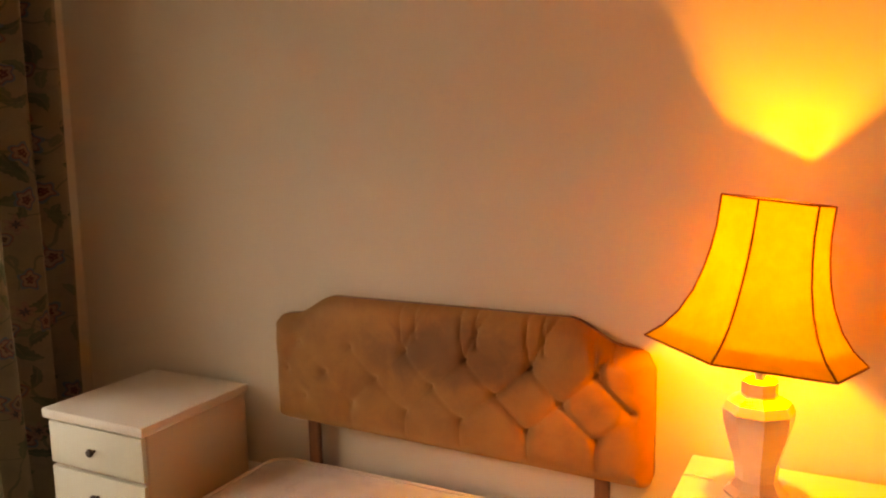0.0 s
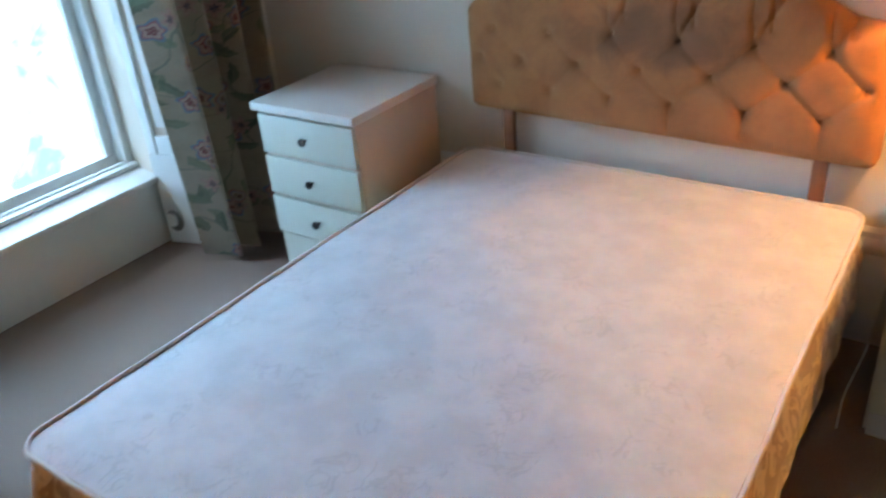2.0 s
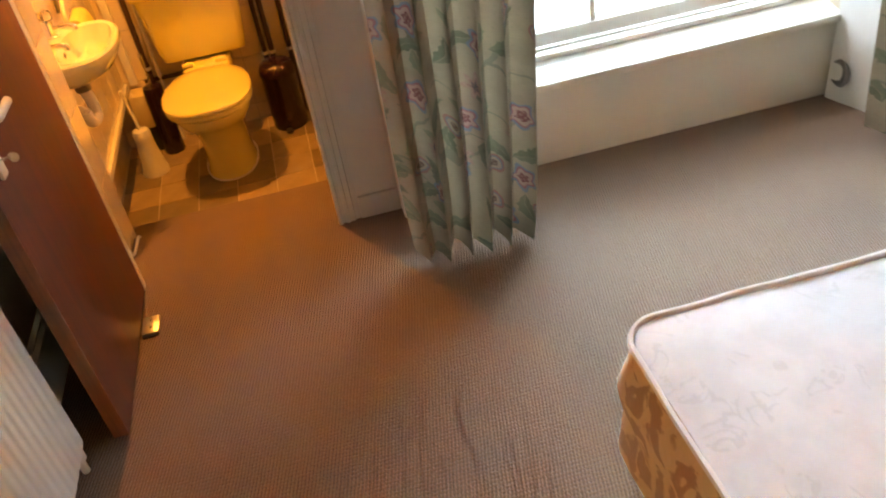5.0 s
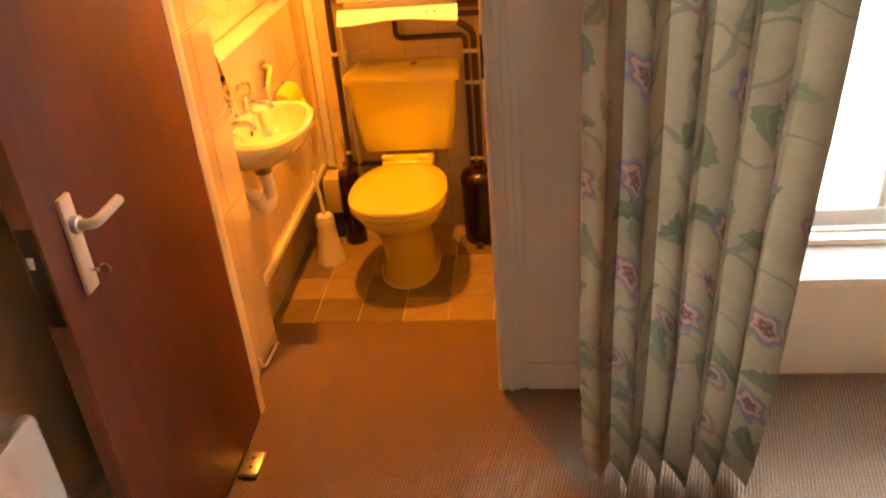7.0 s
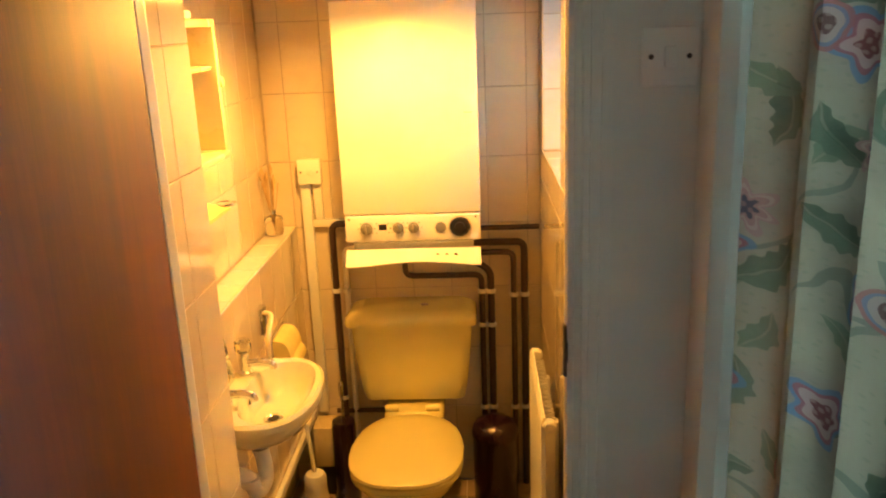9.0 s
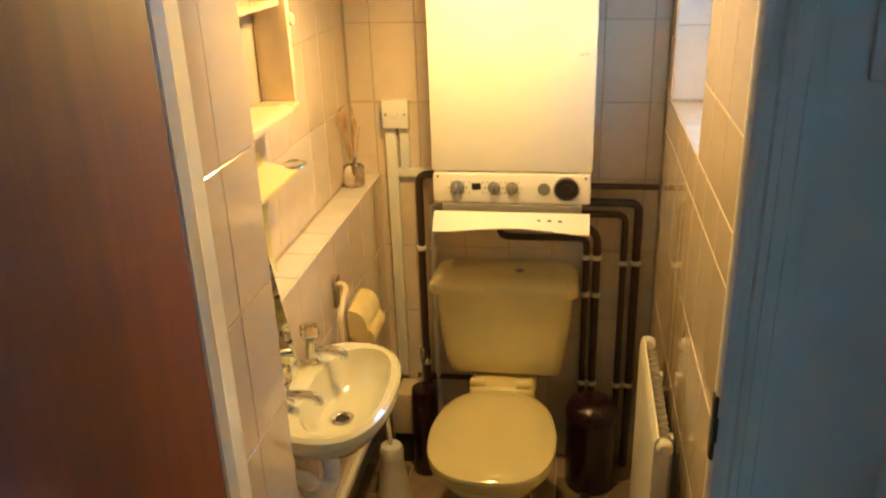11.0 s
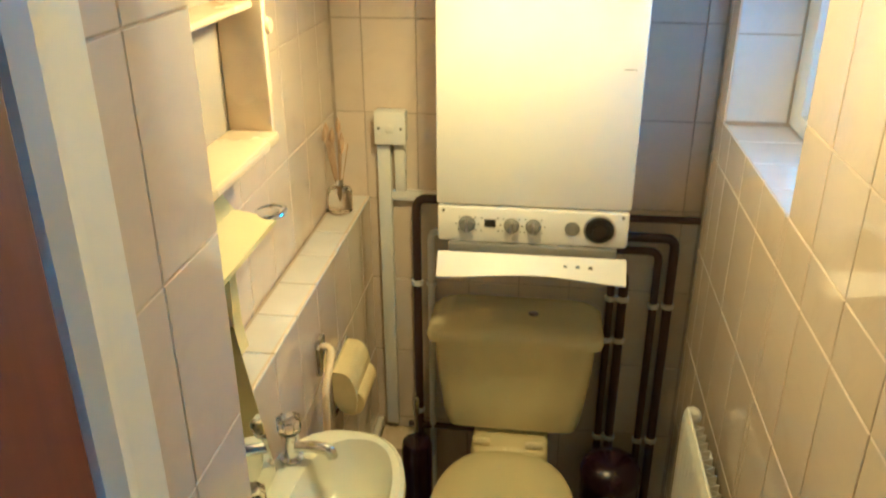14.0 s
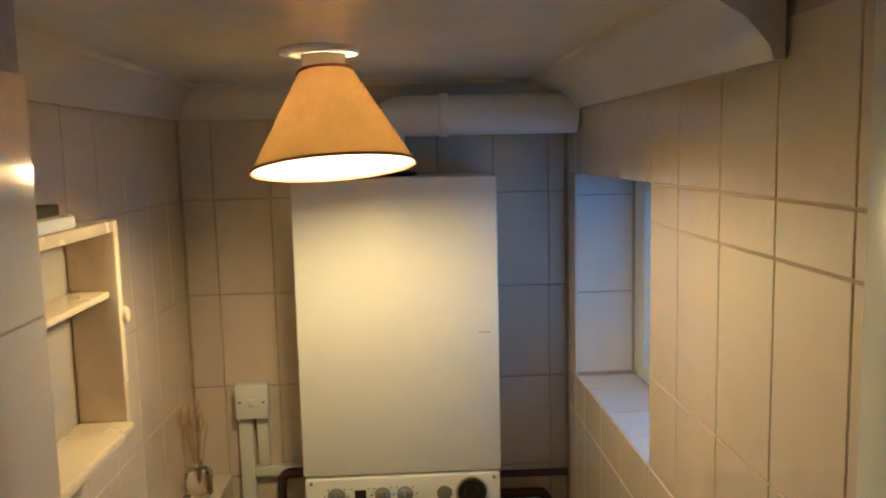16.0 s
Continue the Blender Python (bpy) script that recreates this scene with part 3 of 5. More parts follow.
# ---- bedroom things ----
def bed():
    b = thing("bed", (-0.28, 2.24, 0), "double bed with a bare patterned mattress and no bedding", "bed")
    # added base, its black standing for the shade below the mattress
    part("base", B(-0.91, 0.345, 1.36, 3.12, 0.0, 0.125, bev=0.01), "black", b, "bed base, black for the shade under the mattress")
    x0, x1, y0, y1, z0, z1 = -0.968, 0.402, 1.298, 3.178, 0.125, 0.478

    def ring(inset, z, r=0.07, n=6):
        pts = []
        for cx, cy, a0 in ((x1 - r, y1 - r, 0), (x0 + r, y1 - r, 90), (x0 + r, y0 + r, 180), (x1 - r, y0 + r, 270)):
            for k in range(n + 1):
                a = radians(a0 + 90 * k / n)
                pts.append((cx + (r - inset) * math.cos(a), cy + (r - inset) * math.sin(a), z))
        return pts

    def long_ring(inset, z, wob=0.0):
        base = ring(inset, z)
        out = []
        for p, q in zip(base, base[1:] + base[:1]):
            d = math.dist(p, q)
            n = max(1, int(d / 0.05))
            for k in range(n):
                s = k / n
                v = Vector(p).lerp(Vector(q), s)
                c = Vector((-0.283, 2.238, 0))
                away = Vector((v.x - c.x, v.y - c.y, 0)).normalized()
                ripple = wob * noise.noise((v.x * 9, v.y * 9, z * 14))
                out.append(v + away * ripple)
        return out
    side = loft([long_ring(0.012, z0), long_ring(-0.006, z0 + 0.02, 0.006), long_ring(-0.026, z0 + 0.08, 0.016), long_ring(-0.016, z0 + 0.16, 0.018), long_ring(-0.022, z0 + 0.24, 0.016), long_ring(0.0, z1 - 0.03, 0.01), long_ring(0.004, z1 - 0.008)], cap=False)
    mattress = part("mattress", side, "brocade", b, "gold and cream brocade mattress border")
    top = bmesh.new()
    nx, ny = 46, 60
    grid = []
    for i in range(nx + 1):
        row = []
        for j in range(ny + 1):
            u, v = i / nx, j / ny
            x, y = x0 + 0.004 + (x1 - x0 - 0.008) * u, y0 + 0.004 + (y1 - y0 - 0.008) * v
            r = 0.066
            cx, cy = min(max(x, x0 + r), x1 - r), min(max(y, y0 + r), y1 - r)
            off = Vector((x - cx, y - cy))
            if off.length > r:
                off = off.normalized() * r
            near = min(u * (x1 - x0), (1 - u) * (x1 - x0), v * (y1 - y0), (1 - v) * (y1 - y0))
            dome = 0.014 * (1 - math.exp(-near / 0.06))
            z = z1 - 0.006 + dome + 0.004 * noise.noise((x * 3.2, y * 3.2, 1)) + 0.0018 * noise.noise((x * 11, y * 11, 5))
            row.append(top.verts.new((cx + off.x, cy + off.y, z)))
        grid.append(row)
    for i in range(nx):
        for j in range(ny):
            top.faces.new((grid[i][j], grid[i + 1][j], grid[i + 1][j + 1], grid[i][j + 1]))
    part("mattress_top", top, "ticking", mattress, "pale sprigged damask mattress top")
    loop = [Vector(p) for p in long_ring(-0.003, z1 - 0.004, 0.006)]
    part("piping", tube(loop + [loop[0]], 0.0065, 6), "piping", mattress, "white piped edge")
    lower = [Vector(p) for p in long_ring(-0.003, z0 + 0.012, 0.004)]
    part("piping", tube(lower + [lower[0]], 0.006, 6), "piping", mattress)
    tag = bmesh.new()
    vs = [tag.verts.new(p) for p in ((-0.315, 1.335, 0.490), (-0.245, 1.300, 0.486), (-0.225, 1.325, 0.489), (-0.285, 1.362, 0.491))]
    tag.faces.new(vs)
    bmesh.ops.solidify(tag, geom=tag.faces[:], thickness=0.002)
    part("label_tag", tag, "mint", mattress, "green fabric label")
    # headboard: upholstered, buttoned, with stepped rounded shoulders
    w, x_mid = 1.375, -0.28

    def top_z(x):
        d = abs(x - x_mid)
        if d < 0.44:
            z = 1.098
        elif d < 0.585:
            s = (d - 0.44) / 0.145
            z = 1.098 - 0.072 * (0.5 * s + 0.5 * (3 * s * s - 2 * s ** 3))
        else:
            z = 1.026 - 0.012 * (d - 0.585) / 0.1
        over = d - (w / 2 - 0.05)
        if over > 0:
            z -= 0.05 - math.sqrt(max(0.0, 0.05 ** 2 - over ** 2))
        return z

    def bottom_z(x):
        d = abs(x - x_mid)
        z = 0.625 - 0.03 * (x - x_mid + w / 2) / w
        over = d - (w / 2 - 0.04)
        if over > 0:
            z += 0.04 - math.sqrt(max(0.0, 0.04 ** 2 - over ** 2))
        return z
    buttons = [(x - 0.026, z - 0.01) for x, z in [(-0.815, 0.945), (-0.60, 0.945), (-0.385, 0.95), (-0.165, 0.945), (0.06, 0.945), (0.27, 0.945),
               (-0.875, 0.84), (-0.71, 0.845), (-0.50, 0.845), (-0.285, 0.845), (-0.06, 0.845), (0.16, 0.845), (0.375, 0.845),
               (-0.80, 0.745), (-0.60, 0.745), (-0.385, 0.745), (-0.18, 0.745), (0.05, 0.745), (0.27, 0.745)]]
    pleats = []
    for x, z in buttons:
        for x2, z2 in buttons:
            if 0.02 < abs(x - x2) < 0.16 and 0.05 < z2 - z < 0.14:
                pleats.append((x, z, x2, z2))
        if z < 0.8:
            pleats.append((x, z, x, 0.65))
        if z > 0.9 and -0.5 < x < 0.4:
            pleats.append((x, z, x - 0.015, 1.10))
            pleats.append((x, z, x + 0.085, 1.10))
            pleats.append((x + 0.05, z + 0.05, x + 0.04, 1.10))

    def relief(x, z):
        edge_d = min(x - (x_mid - w / 2), (x_mid + w / 2) - x, top_z(x) - z, z - bottom_z(x))
        h = 0.055 * (1 - math.exp(-max(edge_d, 0) / 0.022))
        for bx, bz in buttons:
            d2 = (x - bx) ** 2 + (z - bz) ** 2
            h -= 0.013 * math.exp(-d2 / 0.0005)
        for ax, az, cx, cz in pleats:
            dx, dz = cx - ax, cz - az
            s = min(1.0, max(0.0, ((x - ax) * dx + (z - az) * dz) / (dx * dx + dz * dz)))
            d = math.hypot(x - ax - s * dx, z - az - s * dz)
            pull = 0.25 + 0.95 * min(1.0, max(0.0, (x + 0.85) / 0.9))
            h -= (0.006 if cz < 1.09 else 0.010) * pull * math.exp(-(d / 0.007) ** 2)
        return h + 0.004 * noise.noise((x * 14, z * 14, 3))
    bm = bmesh.new()
    nx, nz = 190, 66
    rows = []
    for i in range(nx + 1):
        x = x_mid - w / 2 + w * i / nx
        zb, zt = bottom_z(x), top_z(x)
        rows.append([bm.verts.new((x, 3.212 - max(0.001, relief(x, zb + (zt - zb) * j / nz)), zb + (zt - zb) * j / nz)) for j in range(nz + 1)])
    for i in range(nx):
        for j in range(nz):
            bm.faces.new((rows[i][j], rows[i + 1][j], rows[i + 1][j + 1], rows[i][j + 1]))
    headboard = part("headboard", bm, "velvet", b, "buttoned gold velvet headboard with a worn dark patch")
    back = bmesh.new()
    outline = [(x_mid - w / 2 + w * i / 60) for i in range(61)]
    pts = [(x, top_z(x)) for x in outline] + [(x, bottom_z(x)) for x in reversed(outline)]
    loft([[(x, 3.214, z) for x, z in pts], [(x, 3.236, z) for x, z in pts]], back)
    part("back_panel", back, "strut", headboard)
    for x, z in buttons:
        part("button", turned([(0.002, -0.004), (0.009, -0.003), (0.011, 0.001), (0.011, 0.004)], (x, 3.212 - relief(x, z) - 0.003, z), 12, "y"), "velvet", headboard)
    for x0s in (-0.832, 0.235):
        part("strut", B(x0s, x0s + 0.045, 3.19, 3.212, 0.12, 0.665, bev=0.003), "strut", headboard, "reddish stained wooden strut")


def knob_at(x, y, z, parent):
    k = part("knob", turned([(0.006, 0.0), (0.006, -0.012), (0.014, -0.016), (0.0155, -0.022), (0.012, -0.028), (0.002, -0.030)], (x, y, z), 16, "y"), "dark_metal", parent, "small dark metal knob")
    return k


def chest():
    c = thing("bedside_chest", (-1.365, 2.95, 0), "white three-drawer bedside chest in the corner by the curtain", "bedside cabinet")
    x0, x1, y0, y1 = -1.60, -1.135, 2.705, 3.205
    part("body", B(x0, x1, y0 + 0.02, y1, 0.012, 0.692, bev=0.002), "pine", c, "peach cream laminate carcass")
    part("plinth", B(x0 + 0.012, x1 - 0.012, y0 + 0.012, y0 + 0.0195, 0.0, 0.185), "drawer", c)
    part("top", B(x0 - 0.012, x1 + 0.014, y0 - 0.012, y1 + 0.005, 0.693, 0.728, bev=0.006), "laminate", c, "white laminate top")
    for k in range(3):
        z1 = 0.682 - 0.166 * k
        d = part("drawer", B(x0 + 0.006, x1 - 0.006, y0, y0 + 0.0195, z1 - 0.152, z1, bev=0.003), "drawer", c)
        knob_at((x0 + x1) / 2, y0, z1 - 0.076, d)


def cabinet():
    c = thing("bedside_cabinet", (0.85, 3.0, 0), "white two-door bedside cabinet under the lamp", "bedside cabinet")
    x0, x1, y0, y1 = 0.53, 1.16, 2.76, 3.205
    part("body", B(x0, x1, y0 + 0.02, y1, 0.012, 0.692, bev=0.002), "laminate", c)
    part("top", B(x0 - 0.012, x1 + 0.012, y0 - 0.012, y1 + 0.012, 0.693, 0.728, bev=0.006), "laminate", c)
    part("plinth", B(x0 + 0.01, x1 - 0.01, y0 + 0.012, y0 + 0.0195, 0.0, 0.075), "laminate", c)
    xm = (x0 + x1) / 2
    for a, b, kx in ((x0 + 0.005, xm - 0.004, x0 + 0.035), (xm + 0.004, x1 - 0.005, x1 - 0.035)):
        d = part("door", B(a, b, y0, y0 + 0.0195, 0.085, 0.682, bev=0.003), "drawer", c)
        bm = B(a + 0.05, b - 0.05, y0 - 0.0035, y0 - 0.0005, 0.135, 0.632, bev=0.001)
        mould = part("panel_moulding", bm, "drawer", d)
        part("raised_panel", loft([[(a + 0.07 + i, y0 - h, 0.155 + i), (b - 0.07 - i, y0 - h, 0.155 + i), (b - 0.07 - i, y0 - h, 0.612 - i), (a + 0.07 + i, y0 - h, 0.612 - i)] for i, h in ((0, 0.0036), (0.02, 0.010))]), "drawer", mould, smooth=False)
        knob_at(kx, y0, 0.47, d)


def table_lamp():
    lamp_ob = thing("table_lamp", (0.71, 3.02, 0.728), "lit table lamp with a bell shade and pale ceramic base", "lamp")
    at = (0.71, 3.02, 0.728)
    part("base", turned([(0.078, 0.0), (0.080, 0.008), (0.062, 0.022), (0.052, 0.045), (0.056, 0.09), (0.074, 0.15), (0.086, 0.20), (0.088, 0.225), (0.078, 0.248), (0.050, 0.262), (0.044, 0.268), (0.044, 0.30), (0.030, 0.305)], at, 8, phase=0.25), "porcelain", lamp_ob, "octagonal glazed ceramic base", smooth=False)
    part("stem", turned([(0.012, 0.30), (0.012, 0.50), (0.02, 0.505), (0.02, 0.55)], at, 12), "satin", lamp_ob)
    prof = [(0.262, 0.35), (0.222, 0.385), (0.184, 0.43), (0.158, 0.49), (0.142, 0.55), (0.132, 0.61), (0.126, 0.67), (0.126, 0.75)]

    prof = [(r * 1.015 if r > 0.2 else r * 1.045, 0.378 + (h - 0.35) * 0.9425) for r, h in prof]
    lean = Matrix.Translation((0.714, 3.02, 1.29)) @ Matrix.Rotation(radians(6.0), 4, "Y") @ Matrix.Rotation(radians(-4.5), 4, "X") @ Matrix.Translation((-0.71, -3.02, -1.29))

    def hexring(r, h, sub=6):
        pts = []
        for k in range(6):
            a0, a1 = radians(-164.5 + 60 * k), radians(-104.5 + 60 * k)
            p, q = Vector((r * math.cos(a0), r * math.sin(a0), h)), Vector((r * math.cos(a1), r * math.sin(a1), h))
            for s in range(sub):
                pts.append(lean @ (Vector(at) + p.lerp(q, s / sub)))
        return pts
    shade = part("shade", loft([hexring(r, h) for r, h in prof], cap=False), "shade_amber", lamp_ob, "amber fabric bell shade with dark seams")
    part("lining", loft([hexring(r - 0.004, h) for r, h in prof], cap=False), "lining", shade, "pale inner lining", smooth=False)
    for k in range(6):
        a = radians(-164.5 + 60 * k)
        pts = [lean @ (Vector(at) + Vector(((r + 0.002) * math.cos(a), (r + 0.002) * math.sin(a), h))) for r, h in prof]
        part("seam", tube(pts, 0.0027, 6), "trim_red", shade)
    for r, h in (prof[0], prof[-1]):
        ring = hexring(r + 0.001, h)
        part("trim", tube(ring + [ring[0]], 0.0028, 6), "trim_red", shade)
    cable = [(0.60, 3.05, 0.732), (0.52, 3.06, 0.735), (0.512, 3.06, 0.70), (0.508, 3.10, 0.45), (0.48, 3.16, 0.02), (0.46, 2.9, 0.008), (0.47, 2.75, 0.008)]
    part("cable", tube(cable, 0.003, 6, round_r=0.05), "white", lamp_ob, "thin white cable")


def curtain(name, y0, y1, top0, top1, folds, seed, label, deep=0.058):
    """A hanging sheet with deep folds; u runs along the cloth, v up."""
    c = thing(name, ((-1.88), (y0 + y1) / 2, 0), label, "curtain", "bedroom curtains")
    bm = bmesh.new()
    uv = bm.loops.layers.uv.new("UVMap")
    nu, nz, zt, zb = folds * 18, 46, 2.28, 0.03
    rnd = random.Random(seed)
    phase = [rnd.uniform(-0.5, 0.5) for _ in range(folds + 2)]
    depth = [rnd.uniform(0.75, 1.25) for _ in range(folds + 2)]
    grid = []
    for j in range(nz + 1):
        h = j / nz
        z = zb + (zt - zb) * h
        a, b = y0 + (top0 - y0) * h ** 0.7, y1 + (top1 - y1) * h ** 0.7
        amp = deep * (1 - 0.22 * h)
        row = []
        for i in range(nu + 1):
            s = i / nu
            f = s * folds
            k = int(min(f, folds - 1e-6))
            d = depth[k] * (1 - (f - k)) + depth[k + 1] * (f - k)
            w = 2 * math.pi * f + phase[k] * 0.8 * math.sin(math.pi * (f - k))
            lobe = 2.0 * math.sqrt(math.sin(w / 2) ** 2 + 0.014) - 1.12
            x = -1.895 + amp * d * lobe + 0.012 * noise.noise((s * 5, z * 1.2, seed))
            y = a + (b - a) * s + 0.010 * math.sin(w) + 0.008 * noise.noise((s * 7, z * 1.5, seed + 3))
            hem = 0.006 * math.sin(w * 0.5 + 1.0) * (1 - h) ** 6
            row.append((bm.verts.new((x, y, z + hem)), s * (y1 - y0) * 2.1, z))
        grid.append(row)
    for j in range(nz):
        for i in range(nu):
            quad = (grid[j][i], grid[j][i + 1], grid[j + 1][i + 1], grid[j + 1][i])
            face = bm.faces.new([q[0] for q in quad])
            for loop, q in zip(face.loops, quad):
                loop[uv].uv = (q[1] + seed, q[2])
    bmesh.ops.solidify(bm, geom=bm.faces[:], thickness=0.0025)
    part("cloth", bm, "floral", c)
    return c


def radiator(name, x0, x1, y_wall, side, z0, z1, label, back=None):
    """A panel radiator on a wall that runs along x; side is -1 or 1, away from the wall."""
    r = thing(name, ((x0 + x1) / 2, y_wall, z0), label, "radiator")
    def slab(d0, d1, *rest, bev=0.0):
        a, b = sorted((y_wall + side * d0, y_wall + side * d1))
        return B(rest[0], rest[1], a, b, rest[2], rest[3], bev=bev)
    prof = [(x0, 0.046), (x0, 0.058), (x0 + 0.02, 0.060)]
    n = int((x1 - x0 - 0.06) / 0.034)
    for k in range(n):
        cx = x0 + 0.045 + k * 0.034
        prof += [(cx - 0.011, 0.060), (cx - 0.007, 0.0614), (cx + 0.007, 0.0614), (cx + 0.011, 0.060)]
    prof += [(x1 - 0.02, 0.060), (x1, 0.058), (x1, 0.046)]
    front = loft([[(x, y_wall + side * (0.046 + (d - 0.046) * k), z) for x, d in prof] for z, k in ((z0, 0.35), (z0 + 0.012, 0.85), (z0 + 0.03, 1.0), (z1 - 0.03, 1.0), (z1 - 0.012, 0.85), (z1, 0.35))])
    panel_ob = part("panel", front, "white", r)
    fins = bmesh.new()
    pts = []
    k = 0
    x = x0 + 0.03
    while x < x1 - 0.03:
        pts.append((x, 0.015 if k % 2 else 0.044))
        x += 0.014
        k += 1
    loft([[(x, y_wall + side * d, z) for x, d in pts] for z in (z0 + 0.03, z1 - 0.025)], fins, closed=False)
    bmesh.ops.solidify(fins, geom=fins.faces[:], thickness=0.001)
    part("convector_fin", fins, "white", panel_ob)
    for x in (x0 + 0.012, x1 - 0.012):
        part("cap", turned([(0.016, -0.012), (0.019, -0.006), (0.019, 0.012), (0.014, 0.018), (0.004, 0.02)], (x + (0.012 if x > (x0 + x1) / 2 else -0.012), y_wall + side * 0.035, z1 - 0.022), 14, "x"), "white", panel_ob)
    for x in (x0 + 0.1, x1 - 0.1):
        part("bracket", slab(0.002, 0.0445, x - 0.012, x + 0.012, z0 + 0.05, z1 - 0.06), "white", r)
    if back is not None:
        rear = part("rear_panel", B(x0 + 0.004, x1 - 0.004, y_wall - 0.055, y_wall - 0.043, z0, z1, bev=0.005), "white", r)
        part("convector_fin", B(x0 + 0.03, x1 - 0.03, y_wall - 0.042, y_wall + 0.012, z0 + 0.05, z1 - 0.03), "white", rear)
        for x in (x0 + 0.15, x1 - 0.15):
            part("hanger", B(x - 0.015, x + 0.015, back + 0.001, y_wall - 0.0555, z0 + 0.1, z1 - 0.1), "white", r)
        part("cap", turned([(0.014, -0.03), (0.021, -0.024), (0.021, -0.004), (0.015, 0.0)], (x0, y_wall - 0.02, z1 - 0.03), 14, "x"), "white", r)
        part("valve_body", turned([(0.012, -0.055), (0.017, -0.05), (0.017, -0.012), (0.012, 0.0)], (x0, y_wall + 0.01, z0 + 0.03), 14, "x"), "white", r, "white radiator valve")
        part("tail_pipe", tube([(x0 - 0.035, y_wall + 0.01, z0 + 0.03), (x0 - 0.035, y_wall + 0.01, 0.0)], 0.008, 10), "white", r)
    part("valve", turned([(0.010, z0 - 0.09 if back is None else 0.0), (0.010, z0 - 0.03), (0.018, z0 - 0.025), (0.018, z0 + 0.02), (0.008, z0 + 0.028)], (x0 + 0.02, y_wall + side * 0.035, 0), 12), "white", r)
    return r


def door():
    d = thing("door_2", (-2.12, 0.18, 0.01), "open sapele veneer toilet door with a white lever handle", "door")
    m = Matrix.Translation((-2.128, 0.187, 0)) @ Matrix.Rotation(radians(-0.3), 4, "Z") @ Matrix.Translation((-0.047, 0, 0))

    def put(name, bm, material, parent, label=""):
        bmesh.ops.transform(bm, matrix=m, verts=bm.verts)
        return part(name, bm, material, parent, label)
    leaf = put("leaf", B(0.047, 0.665, -0.04, 0.0, 0.012, 1.975, bev=0.002), "door", d)
    # thin strip paler than the leaf: room light on the door edge, as colour
    put("edge_lipping", B(0.6652, 0.6668, -0.0395, -0.0005, 0.014, 1.973), "strut", leaf, "reddish wooden door edge, paler for the light on it")
    put("lock_plate", B(0.6665, 0.6690, -0.034, -0.006, 0.735, 0.915, bev=0.0005), "dark_metal", leaf, "dark steel lock face plate")
    put("latch", B(0.669, 0.679, -0.026, -0.014, 0.85, 0.872, bev=0.002), "chrome", leaf)
    h = put("handle_plate", B(0.567, 0.604, 0.0002, 0.010, 0.755, 0.932, bev=0.004), "laminate", leaf, "white painted handle back plate")
    put("lever", tube([(0.586, 0.008, 0.880), (0.586, 0.046, 0.880), (0.505, 0.052, 0.886)], 0.0095, 12, round_r=0.018), "laminate", h, "white lever handle")
    put("collar", turned([(0.015, 0.010), (0.015, 0.02), (0.012, 0.022)], (0.586, 0, 0.880), 16, "y"), "satin", h)
    put("key", tube([(0.586, 0.010, 0.795), (0.586, 0.032, 0.795)], 0.003, 8), "chrome", h, "small key in the lock")
    put("key_bow", turned([(0.011, -0.0015), (0.012, 0.0), (0.011, 0.0015)], (0.586, 0.04, 0.795), 14, "x"), "chrome", h)
    stop = thing("door_stop", (-1.95, 0.20, 0), "flat aluminium door stop plate on the carpet by the door", "door stop")
    plate = part("plate", B(-1.985, -1.905, 0.189, 0.240, 0.0, 0.010, bev=0.003), "satin", stop)
    part("front_edge", B(-1.905, -1.896, 0.191, 0.238, 0.0, 0.010, bev=0.002), "black", plate, "dark rubber front edge")
    for x in (-1.962, -1.93):
        part("screw", turned([(0.005, 0.010), (0.004, 0.012), (0.002, 0.0125)], (x, 0.216, 0), 10), "chrome", plate)


bed()
chest()
cabinet()
table_lamp()
curtain("curtain", 1.045, 1.425, 1.02, 1.56, 6, 3, "floral cotton curtain hanging beside the toilet doorway", 0.052)
curtain("curtain", 2.62, 3.08, 2.52, 3.14, 4, 8, "floral cotton curtain hanging beside the bedside chest", 0.085)
radiator("radiator", -1.455, -0.45, 0.042, 1, 0.07, 0.592, "white double panel radiator on the wall beside the open door", -0.045)
door()


